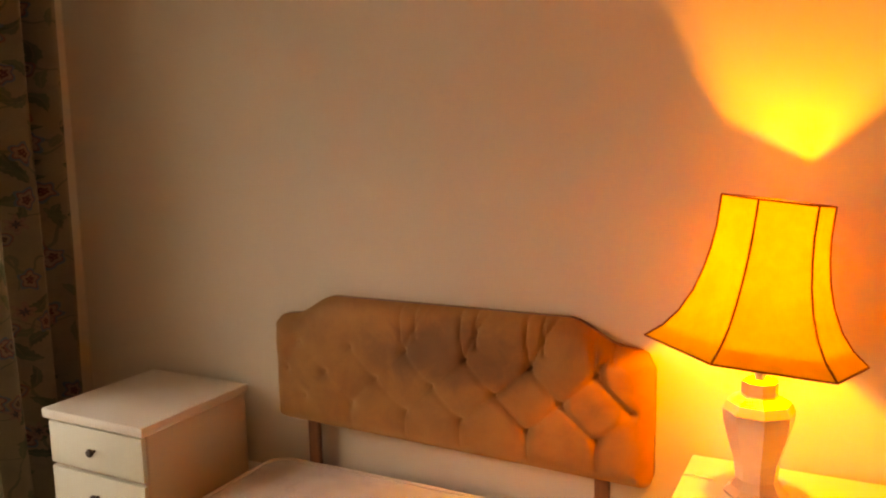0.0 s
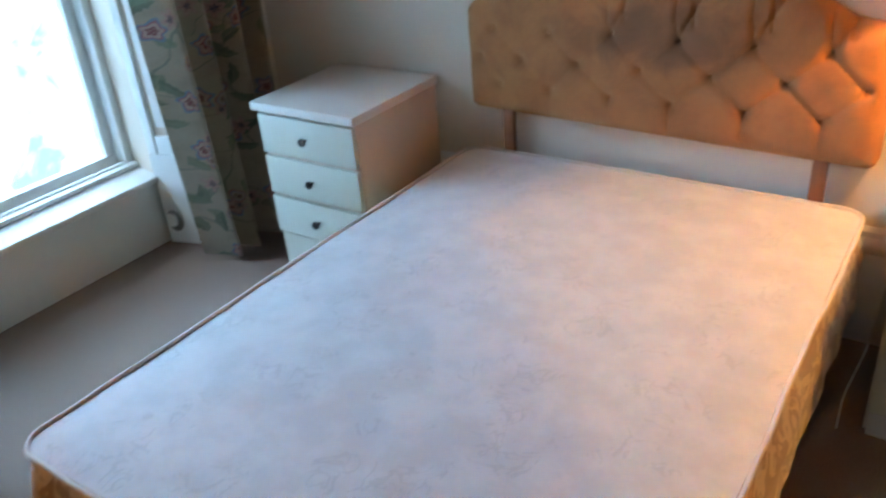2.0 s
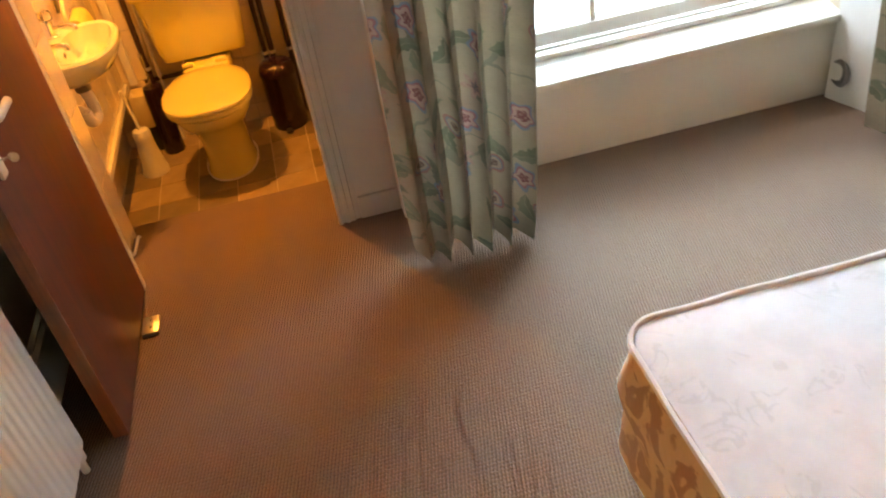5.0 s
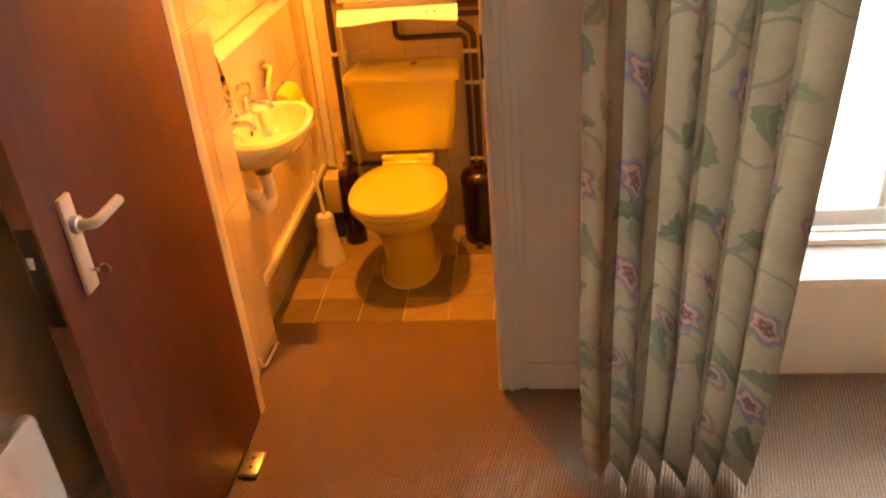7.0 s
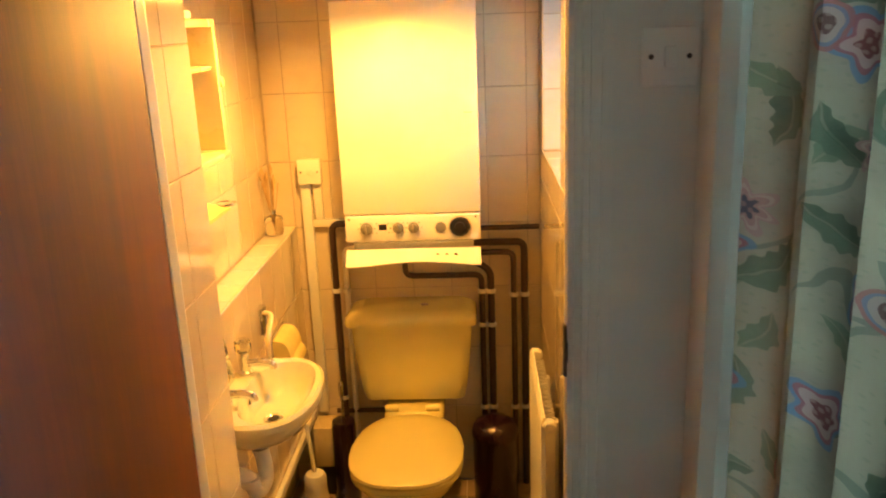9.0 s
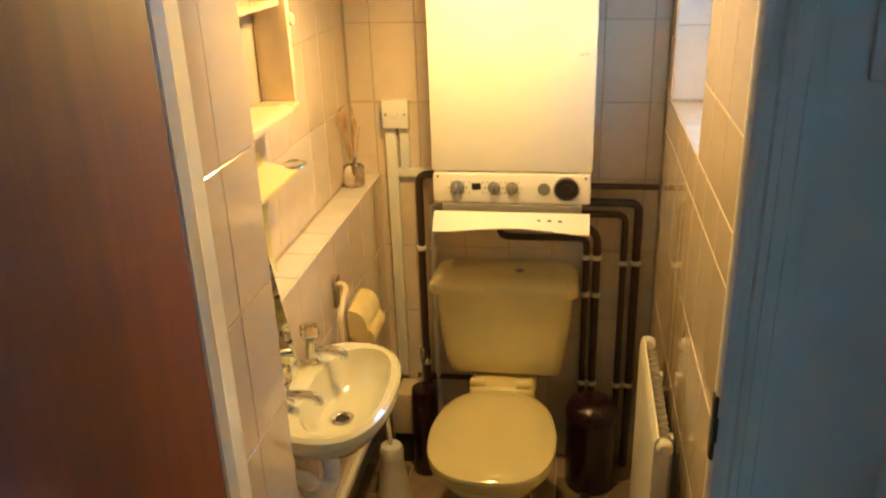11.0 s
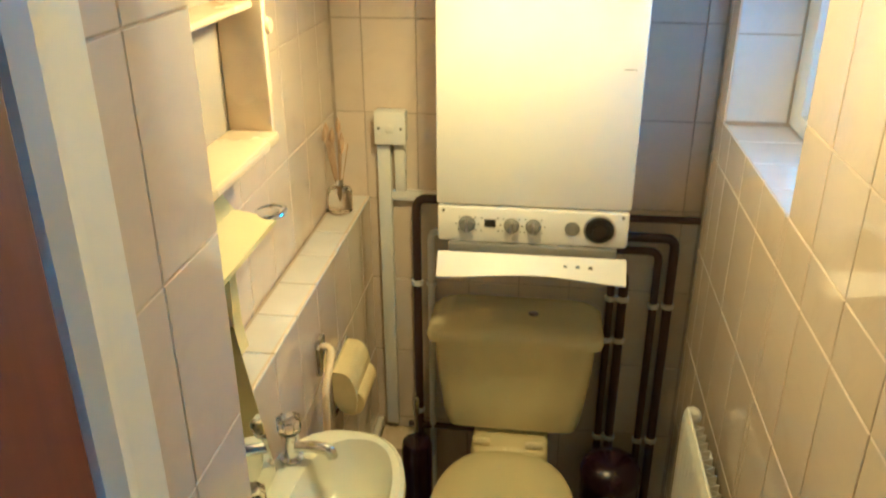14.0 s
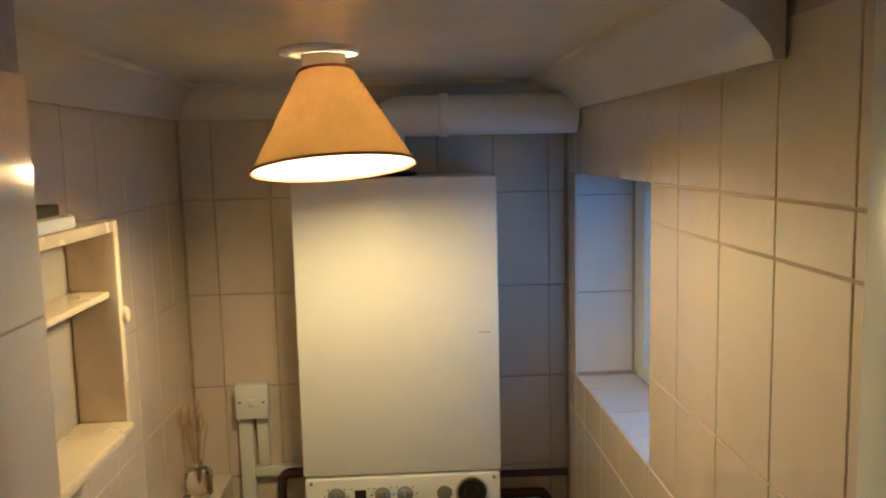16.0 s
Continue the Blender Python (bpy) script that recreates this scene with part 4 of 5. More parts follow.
# ---- toilet things ----
def boiler():
    b = thing("boiler", (-3.66, 0.46, 0.80), "white wall-hung gas boiler with a control panel", "boiler")
    x1, y0, y1 = -3.512, 0.231, 0.692
    body = part("casing", B(-3.815, x1, y0, y1, 0.892, 1.579, bev=0.006), "boiler", b)
    part("seam", B(x1 - 0.001, x1 + 0.0008, 0.645, 0.672, 1.222, 1.2235), "grey", body)
    panel_ob = part("control_panel", B(-3.80, x1 + 0.004, y0 + 0.003, y1 - 0.003, 0.797, 0.888, bev=0.008), "boiler", b)
    px = x1 + 0.0042
    for y, r in ((0.306, 0.018), (0.413, 0.016), (0.465, 0.016)):
        k = part("dial", turned([(r + 0.003, 0.0), (r + 0.002, 0.003), (r, 0.004), (r * 0.92, 0.016), (r * 0.7, 0.018)], (px, y, 0.845), 24, "x"), "grey", panel_ob, "grey plastic control dial")
        part("pointer", B(px + 0.017, px + 0.0195, y - 0.0028, y + 0.0028, 0.845 - r * 0.9, 0.845 + r * 0.9, bev=0.001), "satin", k)
    part("display", B(px, px + 0.0015, 0.348, 0.375, 0.839, 0.859, bev=0.0005), "black", panel_ob, "dark display window")
    part("gauge", turned([(0.017, 0.0), (0.018, 0.004), (0.015, 0.005)], (px, 0.557, 0.845), 24, "x"), "grey", panel_ob, "small pressure gauge")
    clock = part("timer", turned([(0.032, 0.0), (0.033, 0.005), (0.029, 0.007), (0.026, 0.004)], (px, 0.621, 0.845), 32, "x"), "black", panel_ob, "round black timer dial")
    part("bezel", turned([(0.037, 0.0), (0.038, 0.004), (0.034, 0.0055), (0.0335, 0.0)], (px, 0.621, 0.845), 32, "x", cap=False), "satin", clock, "pale metal bezel")
    part("timer_knob", turned([(0.017, 0.004), (0.016, 0.013), (0.004, 0.014)], (px, 0.621, 0.845), 20, "x"), "dark_metal", clock)
    for y in (y0 + 0.018, y1 - 0.018):
        part("screw", turned([(0.004, 0.0), (0.004, 0.0015)], (px, y, 0.878), 10, "x"), "grey", panel_ob)
    marks = bmesh.new()
    for cy in (0.306, 0.361, 0.413, 0.465):
        for a in (-130, -90, -45, 45, 90, 130):
            yy, zz = cy + 0.027 * math.sin(radians(a)), 0.845 + 0.024 * math.cos(radians(a))
            box(marks, px - 0.0005, px + 0.0006, yy - 0.0016, yy + 0.0016, zz - 0.0016, zz + 0.0016)
    tagged(part("markings", marks, "black", panel_ob, "small dark dial markings"), kind="stuff")
    # flap hanging open under the panel, with a wavy lower edge
    rows = []
    for i in range(25):
        s = i / 24
        y = 0.237 + 0.452 * s
        dip = 0.008 * math.sin(2 * math.pi * (s * 0.95 + 0.25)) - 0.004
        rows.append([(-3.500, y, 0.772), (-3.496, y, 0.776), (-3.452, y, 0.731 - dip), (-3.456, y, 0.726 - dip)])
    flap = part("flap", loft(rows), "boiler", b, "hinged white cover hanging open")
    part("hinge_strip", B(-3.62, -3.497, 0.262, 0.665, 0.774, 0.797, bev=0.003), "grey", b, "grey hinge strip")
    text = bmesh.new()
    for k in range(3):
        y = 0.545 + 0.03 * k
        turned([(0.006, 0.0), (0.006, 0.001)], (-3.4755, y, 0.757), 10, "x", text)
    part("icons", text, "grey", flap)
    part("underside", B(-3.80, -3.62, 0.24, 0.685, 0.782, 0.7965), "dark_metal", b)
    # flue: elbow on top, white duct into the right wall
    f = thing("flue_pipe", (-3.68, 0.46, 1.58), "white plastic flue duct from boiler to wall", "flue")
    part("duct", tube([(-3.69, 0.44, 1.58), (-3.69, 0.44, 1.722), (-3.69, 0.908, 1.722)], 0.049, 20, round_r=0.05), "boiler", f)
    part("collar", turned([(0.050, -0.012), (0.0535, -0.010), (0.0535, 0.010), (0.050, 0.012)], (-3.69, 0.585, 1.722), 24, "y"), "boiler", f)
    part("flange", turned([(0.075, 0.0), (0.078, 0.006), (0.055, 0.012)], (-3.69, 0.44, 1.5795), 24), "dark_metal", f)


def wc():
    t = thing("toilet", (-3.45, 0.42, TZ), "cream yellow close-coupled toilet with the lid down", "toilet")

    def oval(x0, x1, w, z, n=36, y=0.42, square=2.3, back=1.0):
        cx, hx = (x0 + x1) / 2, (x1 - x0) / 2
        pts = []
        for k in range(n):
            a = 2 * math.pi * k / n
            c, s = math.cos(a), math.sin(a)
            px_, py_ = math.copysign(abs(c) ** (2 / square), c), math.copysign(abs(s) ** (2 / square), s)
            wid = w * (1 - (1 - back) * max(0.0, -px_))
            pts.append((cx + hx * px_, y + wid / 2 * py_, z))
        return pts
    pan = loft([oval(-3.66, -3.258, 0.232, TZ), oval(-3.66, -3.262, 0.227, TZ + 0.012), oval(-3.65, -3.274, 0.212, -0.22), oval(-3.65, -3.266, 0.218, -0.14),
                oval(-3.64, -3.235, 0.25, -0.06), oval(-3.64, -3.17, 0.32, -0.01), oval(-3.63, -3.125, 0.352, 0.035), oval(-3.62, -3.118, 0.358, 0.062), oval(-3.61, -3.128, 0.345, 0.07)])
    pan_ob = part("pan", pan, "avocado", t)
    part("shelf", B(-3.79, -3.575, 0.315, 0.535, -0.01, 0.125, bev=0.02, seg=3), "avocado", pan_ob)
    part("floor_seal", tube([Vector(p) + Vector((0, 0, 0.004)) for p in oval(-3.665, -3.253, 0.242, TZ)] + [Vector(oval(-3.665, -3.253, 0.242, TZ)[0]) + Vector((0, 0, 0.004))], 0.004, 6), "white", pan_ob, "white sealant line")
    seat = loft([oval(-3.585, -3.116, 0.372, 0.0705, square=2.65, back=0.88), oval(-3.588, -3.110, 0.386, 0.076, square=2.65, back=0.88), oval(-3.588, -3.110, 0.386, 0.090, square=2.65, back=0.88), oval(-3.585, -3.114, 0.38, 0.0945, square=2.65, back=0.88)])
    part("seat", seat, "avocado", t)
    lid = loft([oval(-3.588, -3.114, 0.378, 0.096, square=2.65, back=0.88), oval(-3.59, -3.108, 0.39, 0.102, square=2.65, back=0.88), oval(-3.588, -3.110, 0.387, 0.112, square=2.65, back=0.88), oval(-3.575, -3.126, 0.355, 0.121, square=2.65, back=0.88), oval(-3.52, -3.19, 0.24, 0.126, square=2.65, back=0.9), oval(-3.45, -3.27, 0.12, 0.1275, square=2.65)])
    part("lid", lid, "avocado", t)
    for y in (0.345, 0.495):
        part("hinge", turned([(0.012, -0.025), (0.013, -0.02), (0.013, 0.02), (0.012, 0.025)], (-3.597, y, 0.135), 14, "y"), "avocado", t)

    def tank(z, w, d, r=0.035, n=6):
        x0, x1, y0, y1 = -3.80, -3.80 + d, 0.427 - w / 2, 0.427 + w / 2
        pts = []
        for cx, cy, a0 in ((x1 - r, y1 - r, 0), (x0 + r, y1 - r, 90), (x0 + r, y0 + r, 180), (x1 - r, y0 + r, 270)):
            for k in range(n + 1):
                a = radians(a0 + 90 * k / n)
                pts.append((cx + r * math.cos(a), cy + r * math.sin(a), z))
        return pts
    part("cistern", loft([tank(0.135, 0.34, 0.13), tank(0.145, 0.375, 0.155), tank(0.19, 0.395, 0.168), tank(0.32, 0.425, 0.182), tank(0.448, 0.445, 0.19)]), "avocado", t)
    part("cistern_lid", loft([tank(0.449, 0.455, 0.196), tank(0.453, 0.478, 0.206), tank(0.470, 0.482, 0.208), tank(0.482, 0.474, 0.204), tank(0.495, 0.435, 0.185), tank(0.499, 0.38, 0.15)]), "avocado", t)
    part("flush_button", turned([(0.014, 0.498), (0.015, 0.503), (0.011, 0.505)], (-3.70, 0.475, 0), 16), "chrome", t, "chrome flush button")


def basin():
    b = thing("wash_basin", (-2.79, 0.0, 0.60), "small cream corner wash basin on the tiled boxing", "basin")
    cx = -2.79

    def ring(rx, y0, y1, z, n=40, sq=2.4):
        pts = []
        for k in range(n):
            a = 2 * math.pi * k / n
            c, s = math.cos(a), math.sin(a)
            u, v = math.copysign(abs(c) ** (2 / sq), c), math.copysign(abs(s) ** (2 / sq), s)
            pts.append((cx + rx * u, (y0 + y1) / 2 + (y1 - y0) / 2 * v, z))
        return pts
    bowl = loft([ring(0.07, 0.002, 0.13, 0.485), ring(0.12, 0.0, 0.18, 0.497), ring(0.17, 0.0, 0.235, 0.53), ring(0.20, 0.0, 0.258, 0.563), ring(0.212, -0.002, 0.268, 0.585), ring(0.21, -0.002, 0.266, 0.600), ring(0.20, 0.0, 0.258, 0.607),
                 ring(0.182, 0.066, 0.243, 0.603), ring(0.172, 0.072, 0.236, 0.585), ring(0.152, 0.078, 0.222, 0.555), ring(0.11, 0.088, 0.195, 0.530), ring(0.05, 0.105, 0.165, 0.521), ring(0.02, 0.12, 0.15, 0.519)])
    bowl_ob = part("bowl", bowl, "cream", b)
    w = part("waste", turned([(0.026, 0.0), (0.027, 0.003), (0.020, 0.004), (0.016, 0.001)], (cx, 0.135, 0.520), 24), "chrome", bowl_ob, "chrome waste ring")
    # holes are not cut: black discs stand for the shade in them
    part("plughole", turned([(0.015, 0.0), (0.014, 0.001)], (cx, 0.135, 0.5225), 20), "black", w)
    part("overflow", turned([(0.009, 0.0), (0.009, 0.002)], (cx, 0.0775, 0.572), 14, "y"), "black", bowl_ob)
    for x in (-2.895, -2.70):
        tap = thing("tap", (x, 0.04, 0.607), "chrome basin tap with a faceted clear head", "tap", "basin taps")
        at = (x, 0.04, 0.605)
        part("body", turned([(0.021, 0.0), (0.022, 0.006), (0.015, 0.011), (0.014, 0.045), (0.016, 0.05), (0.014, 0.06)], at, 18), "chrome", tap)
        part("spout", tube([(x, 0.045, 0.634), (x, 0.085, 0.638), (x, 0.116, 0.633), (x, 0.119, 0.618)], 0.011, 12, round_r=0.012), "chrome", tap)
        head = part("head", turned([(0.013, 0.06), (0.021, 0.064), (0.0245, 0.078), (0.0235, 0.092), (0.012, 0.097)], at, 8), "clear", tap, "clear faceted tap head", smooth=False)
        part("cap", turned([(0.012, 0.098), (0.011, 0.101)], at, 16), "chrome", head)
    part("waste_pipe", tube([(cx, 0.08, 0.50), (cx, 0.10, 0.385), (cx + 0.01, 0.10, 0.34), (cx + 0.07, 0.09, 0.34), (cx + 0.08, 0.08, 0.40), (cx + 0.08, 0.0, 0.41)], 0.021, 14, round_r=0.035), "white", b, "white plastic trap under the basin")
    part("trap_nut", turned([(0.028, 0.0), (0.029, 0.012), (0.028, 0.024)], (cx, 0.09, 0.44), 12), "grey", b)
    part("trap_nut", turned([(0.026, 0.0), (0.027, 0.012), (0.026, 0.02)], (cx + 0.08, 0.08, 0.375), 12), "white", b)
    # mirror tile leaning on the boxing behind the taps
    m = thing("mirror", (-2.80, 0.03, 0.61), "small frameless mirror leaning behind the basin taps", "mirror")
    slope = Matrix.Translation((0, 0.024, 0.608)) @ Matrix.Rotation(radians(9), 4, "X")
    for nm, args, mt in (("backing", (-2.85, -2.56, -0.0075, -0.001, 0.0, 0.33), "grey"), ("glass", (-2.847, -2.563, -0.0009, 0.003, 0.003, 0.327), "mirror")):
        bm = B(*args)
        bmesh.ops.transform(bm, matrix=slope, verts=bm.verts)
        part(nm, bm, mt, m)


def plumbing():
    def run(points, r, name, material, label, clips=()):
        p = thing(name, points[0], label, "pipe", "exposed pipes")
        part("pipe", tube(points, r, 10, round_r=0.03), material, p)
        for c in clips:
            part("clip", turned([(r + 0.003, -0.008), (r + 0.005, -0.006), (r + 0.005, 0.006), (r + 0.003, 0.008)], c, 12), "white", p, "white plastic pipe clip")
    X = -3.79
    brown = "brown painted copper pipe running down the toilet wall"
    run([(X, 0.235, 0.795), (X, 0.135, 0.795), (X, 0.135, TZ)], 0.0125, "pipe", "brown_pipe", brown, [(X, 0.135, 0.535), (X, 0.135, 0.09)])
    run([(X, 0.27, 0.70), (X, 0.175, 0.70), (X, 0.178, TZ)], 0.0105, "pipe", "white", "white painted copper pipe running down the toilet wall", [(X, 0.176, 0.535)])
    run([(X, 0.69, 0.765), (X, 0.905, 0.765)], 0.010, "pipe", "brown_pipe", "brown painted pipe into the side wall")
    run([(X, 0.66, 0.71), (X, 0.848, 0.71), (X, 0.848, TZ)], 0.0135, "pipe", "brown_pipe", brown, [(X, 0.848, 0.505), (X, 0.848, 0.04)])
    run([(X + 0.004, 0.62, 0.672), (X + 0.004, 0.808, 0.672), (X + 0.004, 0.808, TZ)], 0.0115, "pipe", "brown_pipe", brown, [(X + 0.004, 0.808, 0.505), (X + 0.004, 0.808, 0.04)])
    run([(X, 0.66, 0.64), (X, 0.722, 0.60), (X, 0.722, TZ)], 0.0135, "pipe", "brown_pipe", brown, [(X, 0.722, 0.52), (X, 0.722, 0.385), (X, 0.722, 0.04)])
    run([(X, 0.402, 0.66), (X, 0.402, 0.585), (X, 0.688, 0.585), (X, 0.688, TZ)], 0.0115, "pipe", "brown_pipe", brown, [(X, 0.688, 0.52), (X, 0.688, 0.385), (X, 0.688, 0.04)])
    run([(X, 0.10, 0.03), (X, 0.34, 0.03)], 0.010, "pipe", "brown_pipe", "brown pipe behind the toilet cistern")
    # white cable trunking and fused spur
    t = thing("cable_trunking", (-3.81, 0.05, 0), "white plastic cable trunking on the toilet's back wall", "trunking")
    part("trunk", B(-3.821, -3.797, 0.028, 0.064, 0.02, 0.95, bev=0.002), "white", t)
    part("trunk", B(-3.821, -3.799, 0.075, 0.105, 0.81, 0.95, bev=0.002), "white", t)
    part("trunk", B(-3.821, -3.800, 0.0645, 0.236, 0.782, 0.81, bev=0.002), "white", t)
    s = thing("fused_spur", (-3.80, 0.085, 0.95), "white fused spur switch box above the trunking", "switch")
    part("box", B(-3.821, -3.785, 0.027, 0.110, 0.951, 1.04, bev=0.004), "white", s)
    face = part("face", B(-3.7849, -3.777, 0.026, 0.111, 0.950, 1.041, bev=0.003), "boiler", s)
    part("rocker", B(-3.777, -3.772, 0.059, 0.079, 0.985, 1.005, bev=0.002), "boiler", face)
    for y in (0.038, 0.099):
        part("screw", turned([(0.004, 0.0), (0.003, 0.002)], (-3.777, y, 0.995), 10, "x"), "grey", face)
    # low boxed pipe cover along the left wall
    c = thing("pipe_cover", (-3.2, 0.0, 0), "white rail along the bottom of the tiled boxing", "pipe cover")
    part("rail", B(-3.815, -2.52, -0.004, 0.014, 0.0, 0.032, bev=0.003), "white", c)
    part("junction_box", B(-3.815, -3.70, 0.0145, 0.115, -0.17, 0.0, bev=0.006), "cream_plastic", c, "cream junction box")
    part("foot", B(-3.815, -3.72, 0.02, 0.11, TZ, -0.171), "black", c)


def shelf_unit():
    c = thing("wall_cabinet", (-2.8, -0.05, 1.2), "cream plastic open bathroom cabinet with a shelf", "cabinet")
    x0, x1, y0, y1, z0, z1 = -3.09, -2.60, -0.0885, 0.0, 1.172, 1.536
    # back coloured greyer than the sides to stand for the cabinet's inner shade
    part("back", B(x0, x1, y0, y0 + 0.006, z0, z1), "shaded_board", c, "back board, greyed for the shade inside the cabinet")
    part("side", B(x0, x0 + 0.022, y0 + 0.006, y1, z0, z1, bev=0.005), "cream_plastic", c)
    part("side", B(x1 - 0.022, x1, y0 + 0.006, y1, z0, z1, bev=0.005), "cream_plastic", c)
    part("top", B(x0 + 0.022, x1 - 0.022, y0 + 0.006, y1, z1 - 0.02, z1, bev=0.004), "cream_plastic", c)
    part("bottom", B(x0 + 0.022, x1 - 0.022, y0 + 0.006, y1 + 0.012, z0, z0 + 0.02, bev=0.005), "cream_plastic", c)
    part("shelf", B(x0 + 0.022, x1 - 0.022, y0 + 0.006, y1 - 0.015, 1.405, 1.417, bev=0.003), "cream_plastic", c)
    part("catch", turned([(0.014, -0.006), (0.016, 0.0), (0.012, 0.008)], (x0, y1 - 0.002, 1.372), 14, "y"), "cream_plastic", c)
    soap = thing("soap_dish", (-2.72, -0.05, 1.536), "white soap dish with a yellow soap on the cabinet", "soap dish")
    part("dish", B(-2.92, -2.62, -0.085, 0.0, 1.5365, 1.557, bev=0.006), "boiler", soap)
    part("comb", B(-2.90, -2.64, -0.085, -0.015, 1.5575, 1.574, bev=0.003), "black", soap, "black comb")
    part("sponge", B(-2.86, -2.64, -0.09, -0.03, 1.5745, 1.603, bev=0.01), "straw", soap, "tan sponge")
    # toothbrush shelf with a tapered bracket and chrome ring
    s = thing("toothbrush_shelf", (-2.84, -0.05, 1.05), "cream ceramic toothbrush shelf with a chrome ring holder", "shelf")
    slab = loft([[(x, -0.0885, 1.085 - 0.012), (x, -0.0885, 1.085), (x, -0.07, 1.058), (x, -0.01, 1.046), (x, 0.008, 1.043), (x, 0.008, 1.034), (x, -0.01, 1.034), (x, -0.075, 1.044)] for x in (-3.02, -2.58)])
    part("slab", slab, "avocado", s)
    part("bracket", loft([[(x + k, -0.0885, z), (x + k, y, z), (x + 0.05 - k, y, z), (x + 0.05 - k, -0.0885, z)] for x, k, y, z in ((-2.98, 0.0, -0.055, 0.795), (-2.98, 0.006, -0.06, 0.85), (-2.98, 0.010, -0.06, 0.95), (-2.98, 0.004, -0.045, 1.04))]), "avocado", s)
    ring = [(-3.045 + 0.034 * math.cos(2 * math.pi * k / 24), -0.01 + 0.026 * math.sin(2 * math.pi * k / 24), 1.045) for k in range(25)]
    hold = part("ring", tube(ring, 0.0042, 8), "chrome", s, "chrome tumbler ring")
    part("ring_plate", turned([(0.020, 0.0), (0.022, 0.002), (0.018, 0.003)], (-3.035, -0.012, 1.047), 18), "chrome", hold)
    # reed diffuser on the ledge
    d = thing("reed_diffuser", (-3.684, -0.053, 0.793), "small glass reed diffuser with dried sticks on the ledge", "diffuser")
    at = (-3.684, -0.053, 0.7925)
    part("bottle", turned([(0.031, 0.0), (0.0335, 0.004), (0.0335, 0.056), (0.028, 0.064), (0.011, 0.068), (0.011, 0.074)], at, 18), "clear", d, "clear glass bottle")
    part("collar", turned([(0.012, 0.072), (0.0125, 0.076), (0.0125, 0.088), (0.010, 0.089)], at, 14), "chrome", d)
    rnd = random.Random(4)
    for k in range(13):
        a, lean = rnd.uniform(0, 6.28), rnd.uniform(0.01, 0.05)
        h = rnd.uniform(0.17, 0.235)
        tip = (at[0] + lean * math.cos(a), at[1] + lean * math.sin(a), at[2] + h)
        stem = part("reed", tube([(at[0], at[1], at[2] + 0.03), tip], 0.0016, 5), "straw", d)
        if k % 2 == 0:
            part("flower", turned([(0.002, -0.022), (0.007, -0.010), (0.006, 0.008), (0.001, 0.022)], tip, 7), "straw", stem)


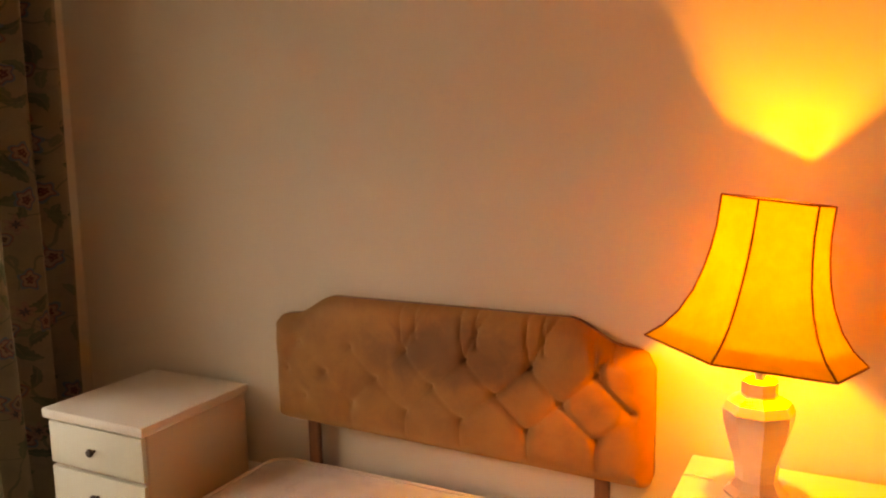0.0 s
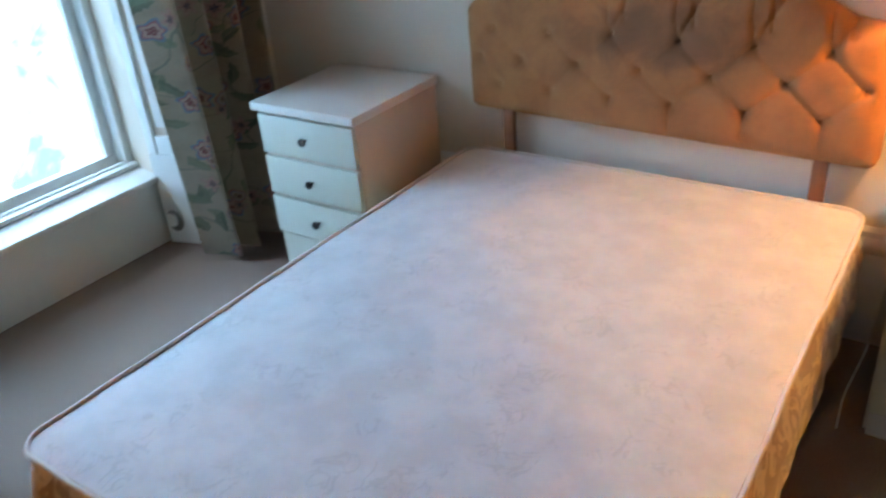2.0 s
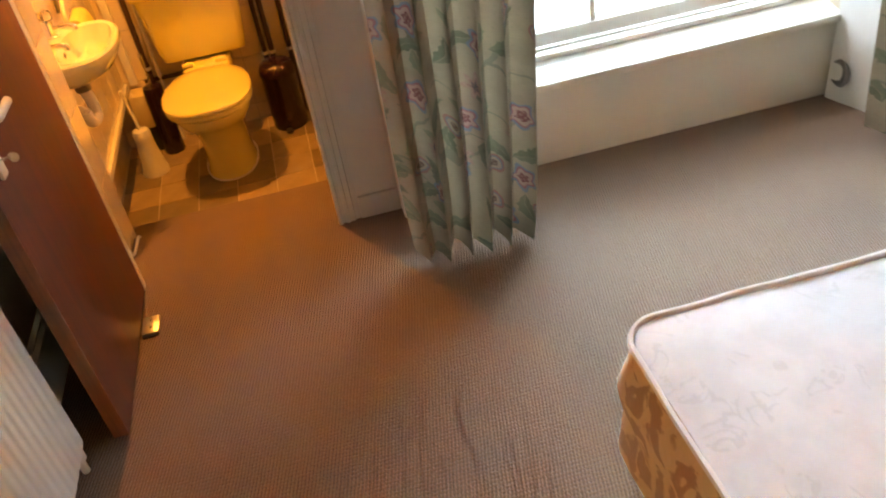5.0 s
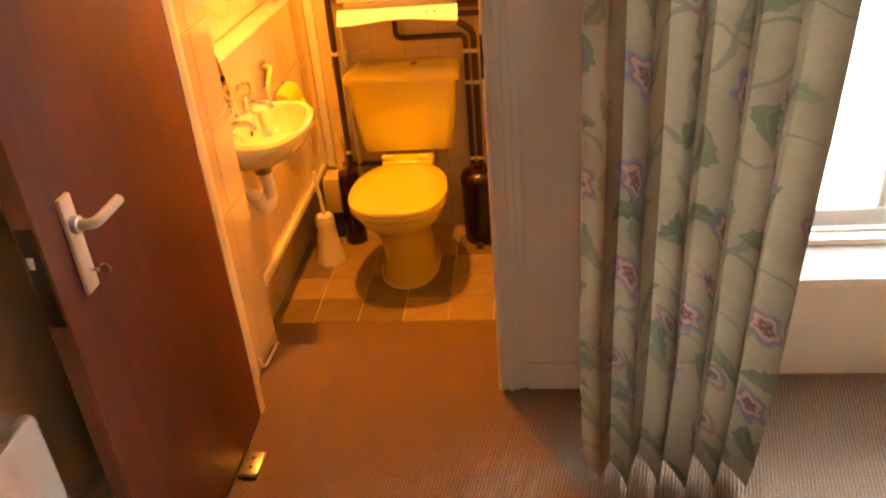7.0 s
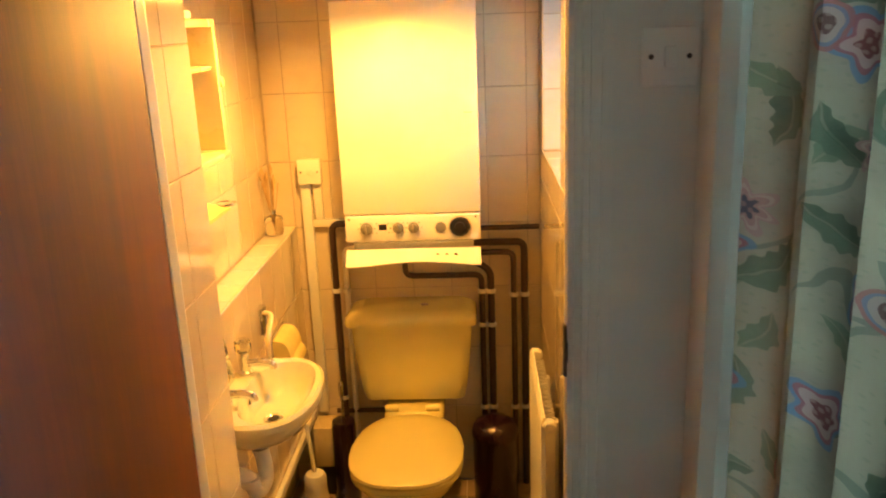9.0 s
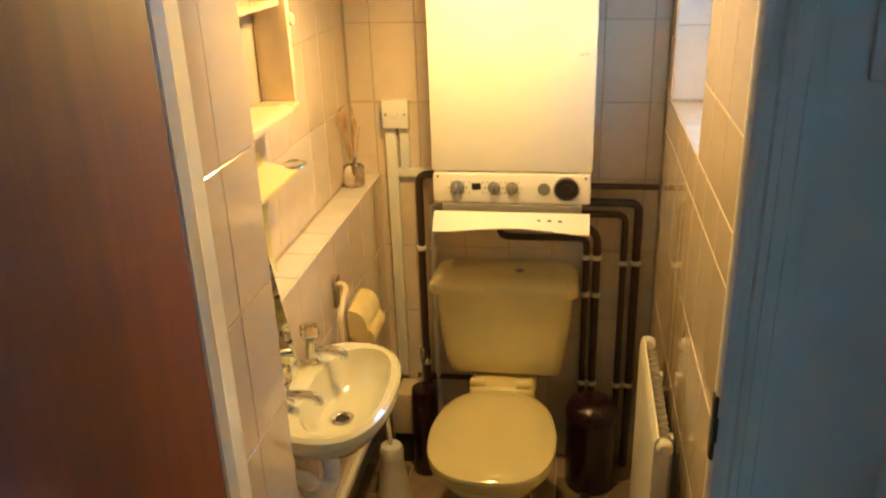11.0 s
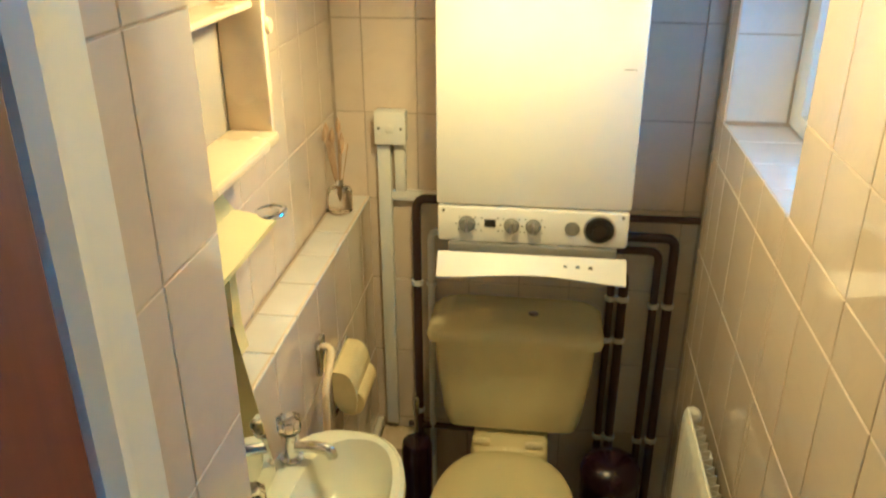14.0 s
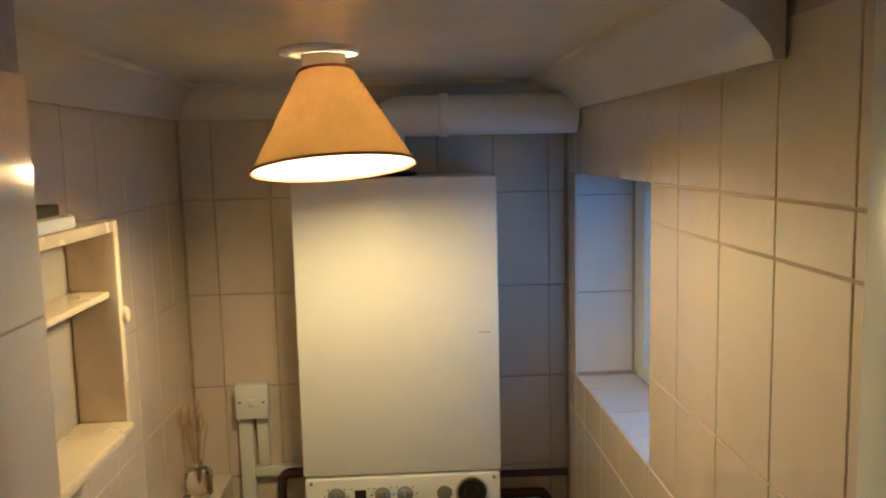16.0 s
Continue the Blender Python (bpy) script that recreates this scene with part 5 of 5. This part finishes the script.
def loose_things():
    r = thing("toilet_roll_holder", (-3.38, 0.0, 0.5), "cream toilet roll holder with a yellow cover", "toilet roll holder")
    part("plate", B(-3.47, -3.31, -0.002, 0.006, 0.39, 0.535, bev=0.004), "chrome", r, "chrome back plate")
    rows = []
    for x in (-3.47, -3.31):
        rows.append([(x, 0.006 + 0.055 * max(0.0, math.cos(radians(a))) ** 0.6, 0.45 + 0.075 * math.sin(radians(a))) for a in range(-30, 91, 10)] + [(x, 0.003, 0.52), (x, 0.004, 0.44)])
    part("cover", loft(rows), "yellow", r, "yellow curved cover")
    roll = part("roll", turned([(0.036, -3.46), (0.036, -3.322)], (0, 0.041, 0.432), 20, "x"), "yellow", r, "yellow toilet paper roll")
    # roll end is solid; a dark disc gives the shade of its hole
    part("core", turned([(0.017, 0.0), (0.016, 0.002)], (-3.3222, 0.041, 0.432), 16, "x"), "dark_metal", roll, "dark disc for the shade inside the open core")
    h = thing("grab_handle", (-3.2, 0.0, 0.58), "cream bent pull handle on the tiled boxing", "handle")
    part("bar", tube([(-3.20, 0.0, 0.665), (-3.20, 0.045, 0.665), (-3.10, 0.05, 0.62), (-3.09, 0.05, 0.50), (-3.09, 0.0, 0.49)], 0.0085, 10, round_r=0.03), "cream_plastic", h)
    part("mount", B(-3.225, -3.175, -0.004, 0.02, 0.60, 0.685, bev=0.004), "chrome", h, "chrome mounting block")

    w = thing("toilet_brush", (-3.51, 0.05, TZ), "white plastic toilet brush in its holder", "toilet brush")
    at = (-3.51, 0.055, TZ)
    part("holder", turned([(0.062, 0.0), (0.062, 0.012), (0.054, 0.05), (0.044, 0.13), (0.040, 0.165), (0.041, 0.17), (0.041, 0.21), (0.034, 0.225), (0.012, 0.23)], at, 24), "boiler", w)
    part("handle", tube([(-3.51, 0.055, TZ + 0.22), (-3.525, 0.04, TZ + 0.36), (-3.525, 0.035, TZ + 0.42)], 0.008, 10), "boiler", w)
    p = thing("toilet_brush", (-3.67, 0.135, TZ), "dark plum toilet brush holder with a chrome handle", "toilet brush")
    at = (-3.69, 0.14, TZ)
    part("holder", turned([(0.048, 0.0), (0.050, 0.01), (0.046, 0.33), (0.042, 0.345), (0.02, 0.352)], at, 24), "plum", p)
    part("handle", turned([(0.006, 0.35), (0.006, 0.44), (0.010, 0.45), (0.010, 0.50), (0.004, 0.51)], at, 12), "chrome", p)
    b = thing("pedal_bin", (-3.70, 0.725, TZ), "dark plum metal pedal bin beside the toilet", "bin")
    at = (-3.685, 0.725, TZ)
    part("body", turned([(0.083, 0.0), (0.086, 0.012), (0.086, 0.27), (0.089, 0.275), (0.089, 0.285)], at, 28), "plum", b)
    part("lid", turned([(0.090, 0.286), (0.090, 0.30), (0.080, 0.325), (0.055, 0.342), (0.02, 0.35)], at, 28), "plum", b, "domed lid")
    part("pedal", B(-3.60, -3.56, 0.695, 0.725, TZ + 0.008, TZ + 0.02, bev=0.004), "black", b)
    # ceiling lamp, its shade a little askew
    l = thing("ceiling_lamp", (-3.1, 0.355, 1.81), "lit ceiling lamp with a tapered ochre shade", "lamp")
    part("rose", turned([(0.066, 1.802), (0.068, 1.806), (0.066, 1.812)], (-3.1, 0.348, 0), 28), "boiler", l, "white ceiling rose")
    part("holder", turned([(0.034, 1.766), (0.037, 1.770), (0.037, 1.802)], (-3.1, 0.355, 0), 20), "cream_plastic", l)
    tilt = Matrix.Translation((-3.1, 0.358, 1.773)) @ Matrix.Rotation(radians(3.6), 4, "X") @ Matrix.Rotation(radians(-9.5), 4, "Y")
    sh = turned([(0.046, 0.0), (0.137, -0.163)], (0, 0, 0), 40, cap=False)
    bmesh.ops.transform(sh, matrix=tilt, verts=sh.verts)
    shade = part("shade", sh, "shade_gold", l, "ochre card shade glowing warmly")
    li = turned([(0.043, -0.001), (0.134, -0.162)], (0, 0, 0), 40, cap=False)
    bmesh.ops.transform(li, matrix=tilt, verts=li.verts)
    part("lining", li, "lining", shade, "white inner lining")
    for r_, h_ in ((0.047, 0.0), (0.1385, -0.163)):
        rim = tube([(r_ * math.cos(2 * math.pi * k / 40), r_ * math.sin(2 * math.pi * k / 40), h_) for k in range(41)], 0.0028, 6)
        bmesh.ops.transform(rim, matrix=tilt, verts=rim.verts)
        part("rim", rim, "trim_red", shade)
    # light switch by the door
    s = thing("light_switch", (-2.3, 1.0, 1.47), "white single light switch beside the doorway", "switch")
    f = part("plate", B(-2.2495, -2.240, 0.958, 1.049, 1.392, 1.486, bev=0.004), "boiler", s)
    part("rocker", B(-2.240, -2.2355, 0.993, 1.013, 1.422, 1.457, bev=0.003), "boiler", f)
    for y in (0.973, 1.034):
        part("screw", turned([(0.0045, 0.0), (0.003, 0.0015)], (-2.240, y, 1.44), 10, "x"), "dark_metal", f)
    # white cable looping over the step
    c = thing("cable", (-2.40, 0.17, 0), "white flex lying over the threshold", "cable")
    part("flex", tube([(-2.325, 0.133, 0.05), (-2.335, 0.137, 0.006), (-2.40, 0.141, 0.006), (-2.478, 0.143, 0.004), (-2.492, 0.141, -0.05), (-2.515, 0.133, -0.143)], 0.005, 8, round_r=0.03), "white", c)
    # round grey disc on the window reveal
    v = thing("reveal_disc", (-2.25, 2.68, 0.12), "round grey disc low on the window reveal", "tie-back")
    part("disc", turned([(0.05, 0.0), (0.052, -0.010), (0.042, -0.018), (0.026, -0.006), (0.014, -0.004), (0.004, -0.004)], (-2.235, 2.692, 0.11), 24, "y"), "grey", v)


boiler()
wc()
basin()
plumbing()
shelf_unit()
loose_things()
radiator("radiator", -3.36, -2.872, 0.898, -1, -0.16, 0.466, "white panel radiator on the toilet's tiled wall")


# ---- tiles ----
TILE_MESHES = {}


def tile_mesh(w, h, d, material):
    """One tile lying in x and y, its face at z = d, edges eased."""
    key = (round(w, 3), round(h, 3), d, material)
    if key not in TILE_MESHES:
        bm = bmesh.new()
        e = 0.0012
        loft([[(0, 0, 0), (w, 0, 0), (w, h, 0), (0, h, 0)], [(0, 0, d - e), (w, 0, d - e), (w, h, d - e), (0, h, d - e)], [(e, e, d), (w - e, e, d), (w - e, h - e, d), (e, h - e, d)]], bm)
        TILE_MESHES[key] = mesh_of("tile", bm, M[material], False)
    return TILE_MESHES[key]


def tiles(parent, origin, ux, uy, us, vs, material, depth=0.006, gap=0.003, skip=None):
    """Tiles between the joint lines us (along ux) and vs (along uy), standing on a wall."""
    ux, uy = Vector(ux), Vector(uy)
    uz = ux.cross(uy)
    jit = random.Random(len(us) * 31 + len(vs))
    for a, b in zip(us, us[1:]):
        for c, d in zip(vs, vs[1:]):
            if skip and skip(a, b, c, d):
                continue
            if b - a < 0.008 or d - c < 0.008:
                continue
            ob = new("tile", tile_mesh(b - a - gap, d - c - gap, depth, material))
            at = Vector(origin) + ux * (a + gap / 2) + uy * (c + gap / 2) - uz * 0.0035
            m = Matrix((ux, uy, uz)).transposed().to_4x4()
            m = Matrix.Translation(at) @ m @ Matrix.Rotation(radians(jit.uniform(-0.12, 0.12)), 4, "X") @ Matrix.Rotation(radians(jit.uniform(-0.12, 0.12)), 4, "Y")
            ob.matrix_world = m
            ob.parent = parent
            ob.matrix_parent_inverse = Matrix.Identity(4)


def lines(start, end, first, pitch):
    """Joint lines: both ends and all the pitches between."""
    out, x = [start], first
    while x > start + 1e-6:
        x -= pitch
    while x < end - 1e-6:
        if x > start + 0.004:
            out.append(x)
        x += pitch
    return out + [end]


walls = bpy.data.objects
ROWS_Z = lines(TZ, 1.78, 1.525, 0.2495)
tiles(walls["wall_toilet_back"], (-3.827, 0, 0), (0, 1, 0), (0, 0, 1), lines(-0.09, 0.91, -0.009, 0.1455), ROWS_Z, "tile")
right_x = lines(-3.821, -2.337, -2.79, 0.1665)
def in_window(a, b, c, d):
    return a > -3.73 and b < -3.09 and c > 1.05 and d < 1.58


xs = sorted(set(right_x + [WX0, WX1]))
zs = sorted(set(lines(TZ, 1.78, 1.502, 0.275) + [WZ0, WZ1]))
xs = [x for x in xs if x in (WX0, WX1) or min(abs(x - WX0), abs(x - WX1)) > 0.012]
zs = [z for z in zs if z in (WZ0, WZ1) or min(abs(z - WZ0), abs(z - WZ1)) > 0.012]
tiles(walls["wall_toilet_right"], (0, RW, 0), (1, 0, 0), (0, 0, 1), xs, zs, "tile", skip=in_window)
tiles(walls["wall_toilet_left"], (0, -0.096, 0), (-1, 0, 0), (0, 0, 1), lines(2.508, 3.821, 3.70, 0.1455), lines(0.79, 1.78, 1.525, 0.2495), "tile")
tiles(walls["wall_boxing"], (0, -0.006, 0), (-1, 0, 0), (0, 0, 1), lines(2.508, 3.821, 3.70, 0.1455), lines(0.03, 0.788, 0.788, 0.2485), "tile")
tiles(walls["wall_boxing"], (0, -0.09, 0.782), (1, 0, 0), (0, 1, 0), lines(-3.821, -2.508, -3.70, 0.1455), [0.0, 0.09], "tile_white")
tiles(walls["wall_west"], (0, 0.1235, 0), (-1, 0, 0), (0, 0, 1), lines(2.3125, 2.512, 2.375, 0.15), lines(-0.148, 1.72, 1.241, 0.2435), "tile", gap=0.002)
# window reveal tiles
tiles(walls["wall_toilet_right"], (-3.728, 0.914, 0), (0, 1, 0), (0, 0, 1), [0.0, 0.15], lines(WZ0, WZ1, 1.517, 0.2485), "tile_white")
tiles(walls["wall_toilet_right_near"], (-3.092, 1.064, 0), (0, -1, 0), (0, 0, 1), [0.0, 0.15], lines(WZ0, WZ1, 1.517, 0.2485), "tile_white")
tiles(walls["wall_toilet_right_low"], (0, 0.914, 1.049), (1, 0, 0), (0, 1, 0), lines(WX0, WX1, -3.10, 0.16), [0.0, 0.15], "tile_white")
# floor: vinyl squares, every piece its own
rnd = random.Random(11)
fx = lines(-3.82, -2.75, -3.192, 0.168)
fy = lines(-0.09, 0.91, 0.08, 0.176)
for a, b in zip(fx, fx[1:]):
    for c, d in zip(fy, fy[1:]):
        ob = new("floor_tile", tile_mesh(b - a - 0.004, d - c - 0.004, 0.003, "vinyl_b" if rnd.random() < 0.4 else "vinyl_a"))
        ob.matrix_world = Matrix.Translation((a + 0.002, c + 0.002, TZ - 0.003))
        ob.parent = walls["floor_toilet"]
        ob.matrix_parent_inverse = Matrix.Identity(4)
